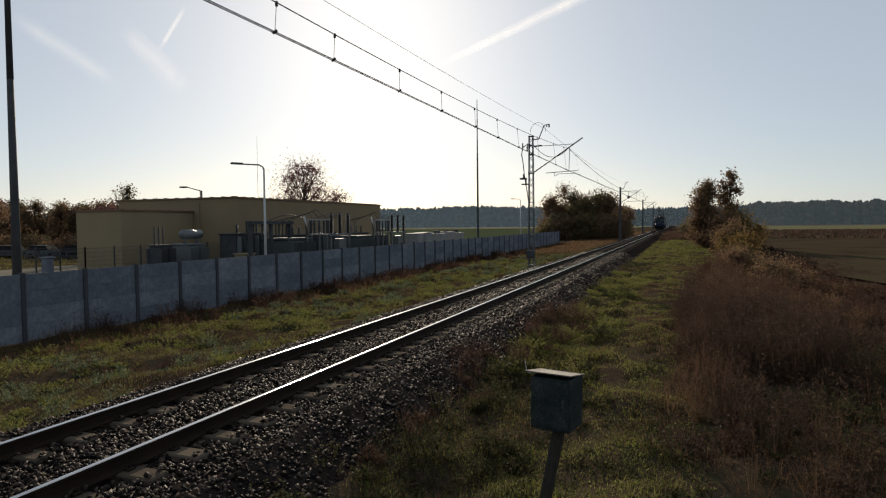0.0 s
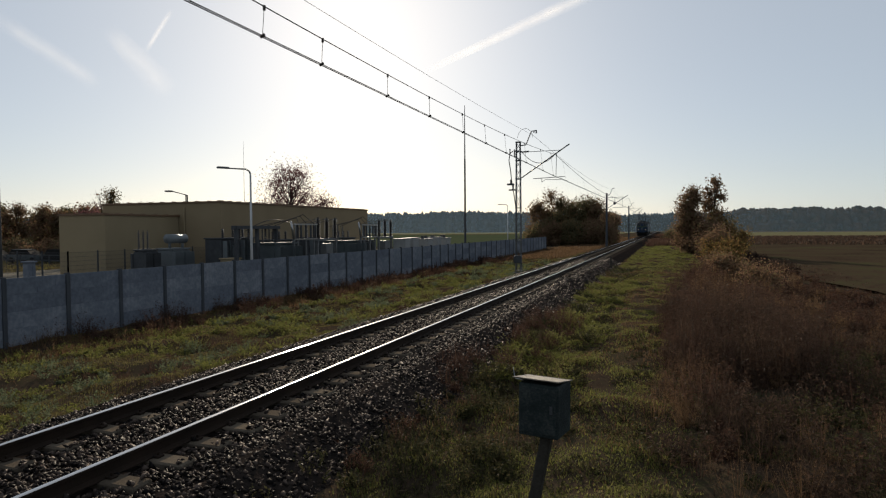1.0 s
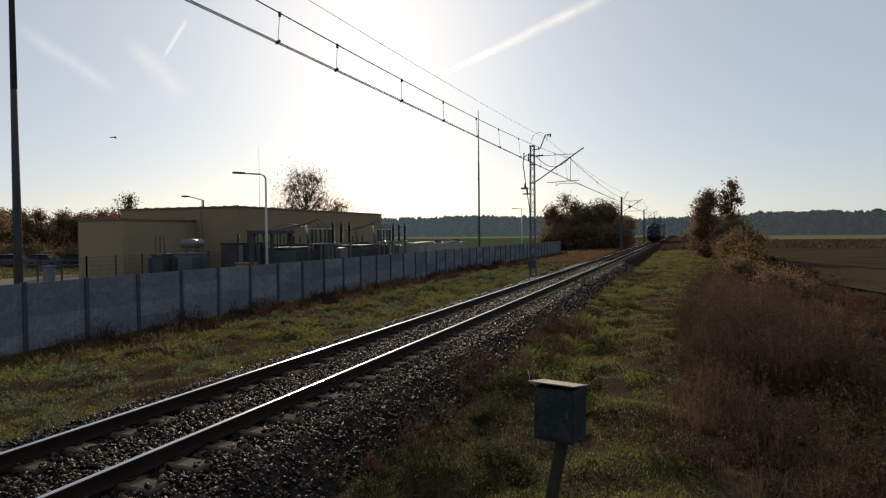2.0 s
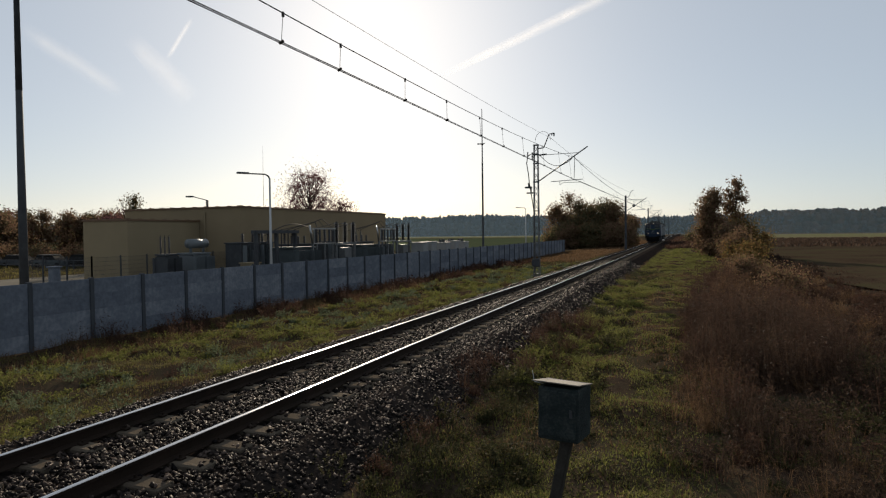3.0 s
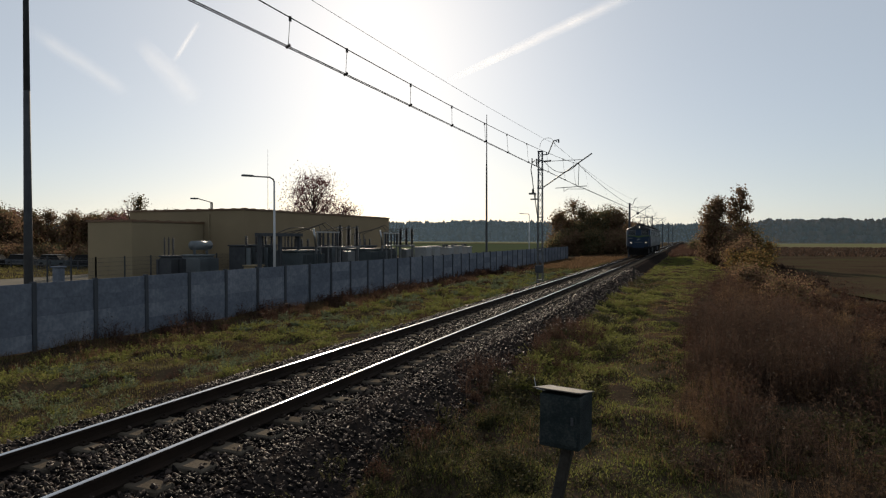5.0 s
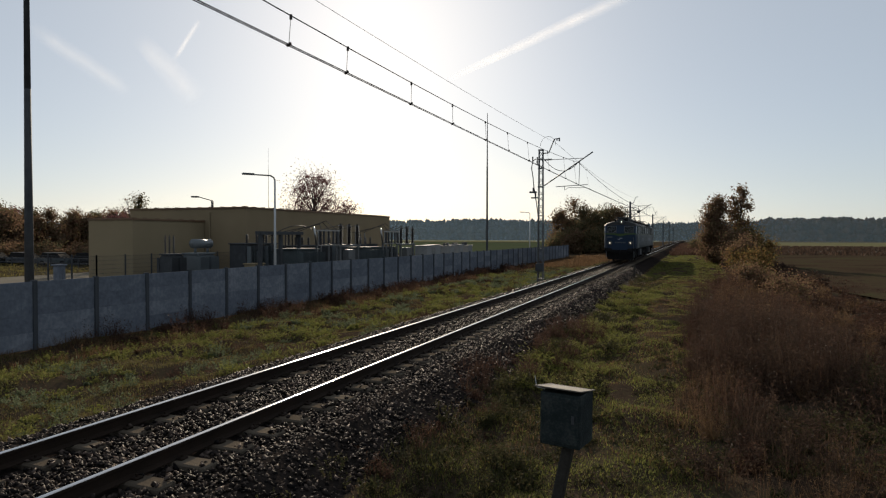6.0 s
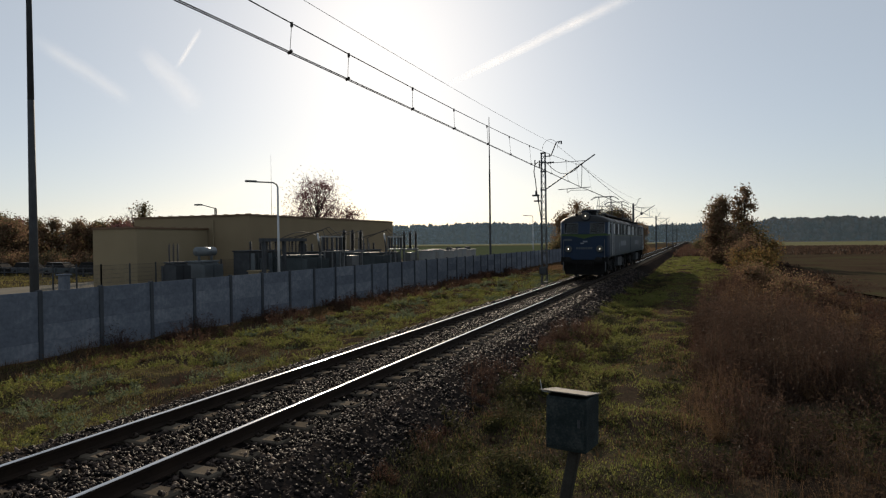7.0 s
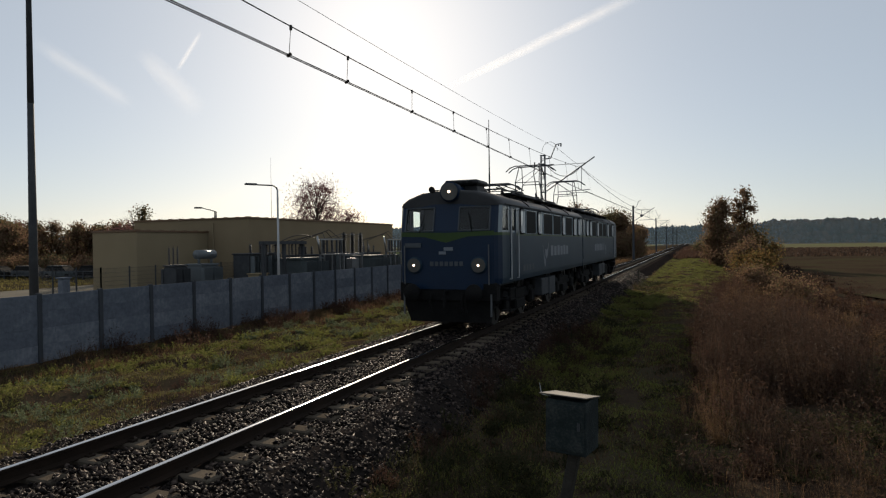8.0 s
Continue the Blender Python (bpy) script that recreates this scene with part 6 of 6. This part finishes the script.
            part("roof_insulator", bm, M_INSUL, t)
    bm = bmesh.new()
    tube(bm, (0.62, 2.6, 4.0), (0.62, 11.0, 4.0), 0.02, seg=6)
    tube(bm, (0.62, 5.9, 4.0), (0.0, 6.3, 4.05), 0.02, seg=6)
    part("roof_busbar", bm, M_WIRE, t)
    for x, y, w, d, h in ((-0.3, 5.5, 0.5, 0.7, 0.22), (0.45, 5.7, 0.3, 0.5, 0.3), (0.2, 8.5, 0.7, 0.5, 0.2), (-0.45, 8.3, 0.3, 0.6, 0.28), (0.5, 10.9, 0.3, 0.6, 0.22), (0.1, 2.3, 0.5, 0.5, 0.16)):
        part("roof_device", box(bmesh.new(), x - w / 2, y - d / 2, 3.70, x + w / 2, y + d / 2, 3.80 + h, 0.03), M_ROOF, t)
    for s in (-1, 1):
        part("roof_walkway", box(bmesh.new(), s * 0.86, 2.2, 3.76, s * 1.16, 12.4, 3.80, 0.005), M_BLACK, t, "dark roof walkway board")
        for y in (2.4, 4.4, 6.4, 8.4, 10.4, 12.2):
            part("walkway_bracket", box(bmesh.new(), s * 0.9, y - 0.03, 3.62, s * 1.1, y + 0.03, 3.76), M_BLACK, t)
        part("rain_gutter", box(bmesh.new(), s * 1.47, 0.5, 3.36, s * 1.505, LOCO_L, 3.40, 0.004), M_ROOF, t)
        part("step_stanchion", tube(bmesh.new(), (s * 1.24, -0.04, 0.42), (s * 1.24, -0.04, 1.0), 0.028, seg=8), M_STEEL, t, "pale steel step stanchion")
    pantograph(t, 4.2, 0.22, "folded diamond pantograph")
    pantograph(t, 9.4, 1.40, "raised diamond pantograph touching the wire")
    return t, wheels


def pantograph(t, yc, rise, label):
    """A diamond pantograph: base frame, two pairs of arms, collector head with horns."""
    bm = bmesh.new()
    for s in (-1, 1):
        tube(bm, (s * 0.6, yc - 1.1, 4.0), (s * 0.6, yc + 1.1, 4.0), 0.025, seg=6)
        tube(bm, (-0.6, yc + s * 1.1, 4.0), (0.6, yc + s * 1.1, 4.0), 0.025, seg=6)
    p = part("pantograph", bm, M_DARKSTEEL, t, label)
    z0 = 4.02
    zt = z0 + rise
    zm = z0 + rise * 0.5
    reach = 0.42 + 0.75 * (1 - min(1, rise / 1.5))
    bm = bmesh.new()
    for s in (-1, 1):
        for e in (-1, 1):
            tube(bm, (s * 0.55, yc + e * 0.25, z0), (s * 0.48, yc + e * reach * 1.25, zm), 0.022, seg=6)
            tube(bm, (s * 0.48, yc + e * reach * 1.25, zm), (s * 0.42, yc + e * 0.22, zt - 0.06), 0.018, seg=6)
        tube(bm, (-0.48, yc + s * reach * 1.25, zm), (0.48, yc + s * reach * 1.25, zm), 0.016, seg=6)
        tube(bm, (-0.48, yc + s * reach * 1.25, zm), (0.42, yc + s * 0.22, zt - 0.06), 0.01, seg=5)
    part("arms", bm, M_DARKSTEEL, p)
    bm = bmesh.new()
    for e in (-0.22, 0.22):
        prev = None
        for x, dz in ((-0.98, -0.22), (-0.8, -0.07), (-0.6, 0), (0.6, 0), (0.8, -0.07), (0.98, -0.22)):
            c = Vector((x, yc + e, zt + dz))
            if prev:
                tube(bm, prev, c, 0.022, seg=6)
            prev = c
    for x in (-0.42, 0.42):
        tube(bm, (x, yc - 0.22, zt - 0.05), (x, yc + 0.22, zt - 0.05), 0.02, seg=6)
    part("collector_head", bm, M_DARKSTEEL, p)


loco_front, wheels_front = loco_section()
loco_rear = copy_thing(loco_front, pose(0, 0, 0, 0, 0, 180))
loco_rear["label"] = "trailing dark blue half of the twin electric locomotive"
wheels_rear = [o for o in loco_rear.children if o.name.startswith("wheelset")]

# ---- bird ----
bird = tagged(empty("bird"), "small dark bird in flight", "bird")
bm = bmesh.new()
bmesh.ops.create_uvsphere(bm, u_segments=10, v_segments=7, radius=1, matrix=Matrix.Diagonal((0.06, 0.018, 0.016, 1)))
tube(bm, (-0.05, 0, 0), (-0.10, 0, 0.0), 0.012, 0.018, 6)
bmesh.ops.create_uvsphere(bm, u_segments=8, v_segments=6, radius=0.015, matrix=Matrix.Translation((0.06, 0, 0.008)))
tube(bm, (0.073, 0, 0.008), (0.09, 0, 0.006), 0.005, 0.001, 5)
part("body", bm, M_BIRD, bird, smooth=True)
wings = []
for s in (-1, 1):
    bm = bmesh.new()
    pl = [(0.03, 0.0), (0.035, 0.05), (0.01, 0.11), (-0.03, 0.07), (-0.03, 0.0)]
    top = [bm.verts.new((x, s * y, 0.002)) for x, y in pl]
    low = [bm.verts.new((x, s * y, -0.002)) for x, y in pl]
    bm.faces.new(top)
    bm.faces.new(low[::-1])
    for k in range(5):
        bm.faces.new((top[k], low[k], low[(k + 1) % 5], top[(k + 1) % 5]))
    wings.append((s, part("wing", bm, M_BIRD, bird)))


# ---- vapour trails ----
def vapour(name, dense):
    m = bpy.data.materials.new(name)
    m.use_nodes = True
    n, l = m.node_tree.nodes, m.node_tree.links
    tc = n.new("ShaderNodeTexCoord")
    sep = n.new("ShaderNodeSeparateXYZ")
    l.new(tc.outputs["Generated"], sep.inputs[0])
    def math_node(op, a, b):
        k = n.new("ShaderNodeMath")
        k.operation, k.use_clamp = op, op == "MULTIPLY"
        for i, v in enumerate((a, b)):
            if isinstance(v, (int, float)):
                k.inputs[i].default_value = v
            else:
                l.new(v, k.inputs[i])
        return k.outputs[0]
    d = math_node("ABSOLUTE", math_node("SUBTRACT", sep.outputs[1], 0.5), 0)
    edge = math_node("POWER", math_node("MULTIPLY", math_node("SUBTRACT", 0.5, d), 2.0), 1.4)
    d2 = math_node("ABSOLUTE", math_node("SUBTRACT", sep.outputs[0], 0.5), 0)
    ends = math_node("MULTIPLY", math_node("SUBTRACT", 0.5, d2), 4.0)
    nz = n.new("ShaderNodeTexNoise")
    nz.inputs["Scale"].default_value, nz.inputs["Detail"].default_value = 0.012, 5
    l.new(tc.outputs["Object"], nz.inputs["Vector"])
    fac = math_node("MULTIPLY", math_node("MULTIPLY", edge, ends), math_node("MULTIPLY", nz.outputs["Fac"], dense))
    tr, tl, ms = n.new("ShaderNodeBsdfTransparent"), n.new("ShaderNodeBsdfTranslucent"), n.new("ShaderNodeMixShader")
    tl.inputs[0].default_value = (0.9, 0.9, 0.9, 1)
    l.new(fac, ms.inputs[0])
    l.new(tr.outputs[0], ms.inputs[1])
    l.new(tl.outputs[0], ms.inputs[2])
    l.new(ms.outputs[0], n["Material Output"].inputs[0])
    return m


M_VAPOUR = vapour("ice_cloud", 0.5)
M_CIRRUS = vapour("thin_ice_cloud", 0.24)


def trail(az0, el0, az1, el1, w0, w1, label, far=2600):
    """A streak of ice cloud between two directions in the sky; widths in degrees."""
    d = lambda az, el: Vector((math.sin(radians(az)) * math.cos(radians(el)), math.cos(radians(az)) * math.cos(radians(el)), math.sin(radians(el)))) * far
    eye = Vector((6.17, -4.87, 2.34))
    p, q = eye + d(az0, el0), eye + d(az1, el1)
    x = (q - p).normalized()
    z = ((p + q) / 2 - eye).normalized()
    y = z.cross(x).normalized()
    z = x.cross(y)
    m = Matrix((x, y, z)).transposed().to_4x4()
    m.translation = (p + q) / 2
    h = (q - p).length / 2
    a, b = far * radians(w0) / 2, far * radians(w1) / 2
    n = 12
    vs, fs = [], []
    for k in range(n + 1):
        u = k / n
        w = a + (b - a) * u
        vs += [(-h + 2 * h * u, -w, 0), (-h + 2 * h * u, w, 0)]
    fs = [(2 * k, 2 * k + 2, 2 * k + 3, 2 * k + 1) for k in range(n)]
    o = raw("vapour_trail", vs, fs, M_CIRRUS if "faint" in label else M_VAPOUR)
    o.matrix_basis = m
    return tagged(o, label, "vapour trail", kind="structure")


trail(-21.37, 13.72, -3.6, 20.54, 0.5, 1.3, "long white aircraft trail widening with distance")
trail(-44.43, 14.23, -42.36, 17.63, 0.35, 0.5, "short thin white aircraft trail")
trail(-47.13, 15.75, -42.52, 11.12, 1.2, 2.6, "faint feathery ice cloud")
trail(-54.59, 15.54, -47.63, 11.32, 1.2, 1.6, "faint old white aircraft trail")
BIRD_AT, BIRD_GO = Vector((6.68, 10.04, 3.85)), Vector((10.05, 1.23, -1.14))


def motions():
    """The engine runs at 22.4 m/s along the track; its wheels roll; a bird crosses the sky."""
    speed, y_end = 22.37, 10.86
    rows_f, rows_r = [], []
    for k in range(17):
        s = k * 0.5
        y = y_end + speed * (8.0 - s)
        rows_f.append((s, pose(0, y, 0)))
        rows_r.append((s, pose(0, y + 2 * LOCO_L + 0.22, 0, 0, 0, 180)))
    walk(loco_front, rows_f)
    walk(loco_rear, rows_r)
    turn = math.degrees(speed / 0.62)
    for ws, sign in ((wheels_front, 1), (wheels_rear, -1)):
        for w in ws:
            y, z = w.location.y, w.location.z
            walk(w, [(k / 30, pose(0, y, z, sign * turn * k / 30)) for k in range(241)])
    heading = math.degrees(math.atan2(BIRD_GO.y, BIRD_GO.x))
    rows = []
    for k in range(17):
        c = BIRD_AT + BIRD_GO * (k * 0.5 - 3.5)
        c.z = BIRD_AT.z + max(-1.2, min(1.2, BIRD_GO.z * (k * 0.5 - 3.5)))
        rows.append((k * 0.5, pose(c.x, c.y, c.z, 0, 0, heading)))
    walk(bird, rows)
    for side, w in wings:
        walk(w, [(k / 10, pose(0, 0, 0.01, side * (28 if k % 2 else -18))) for k in range(81)])


motions()
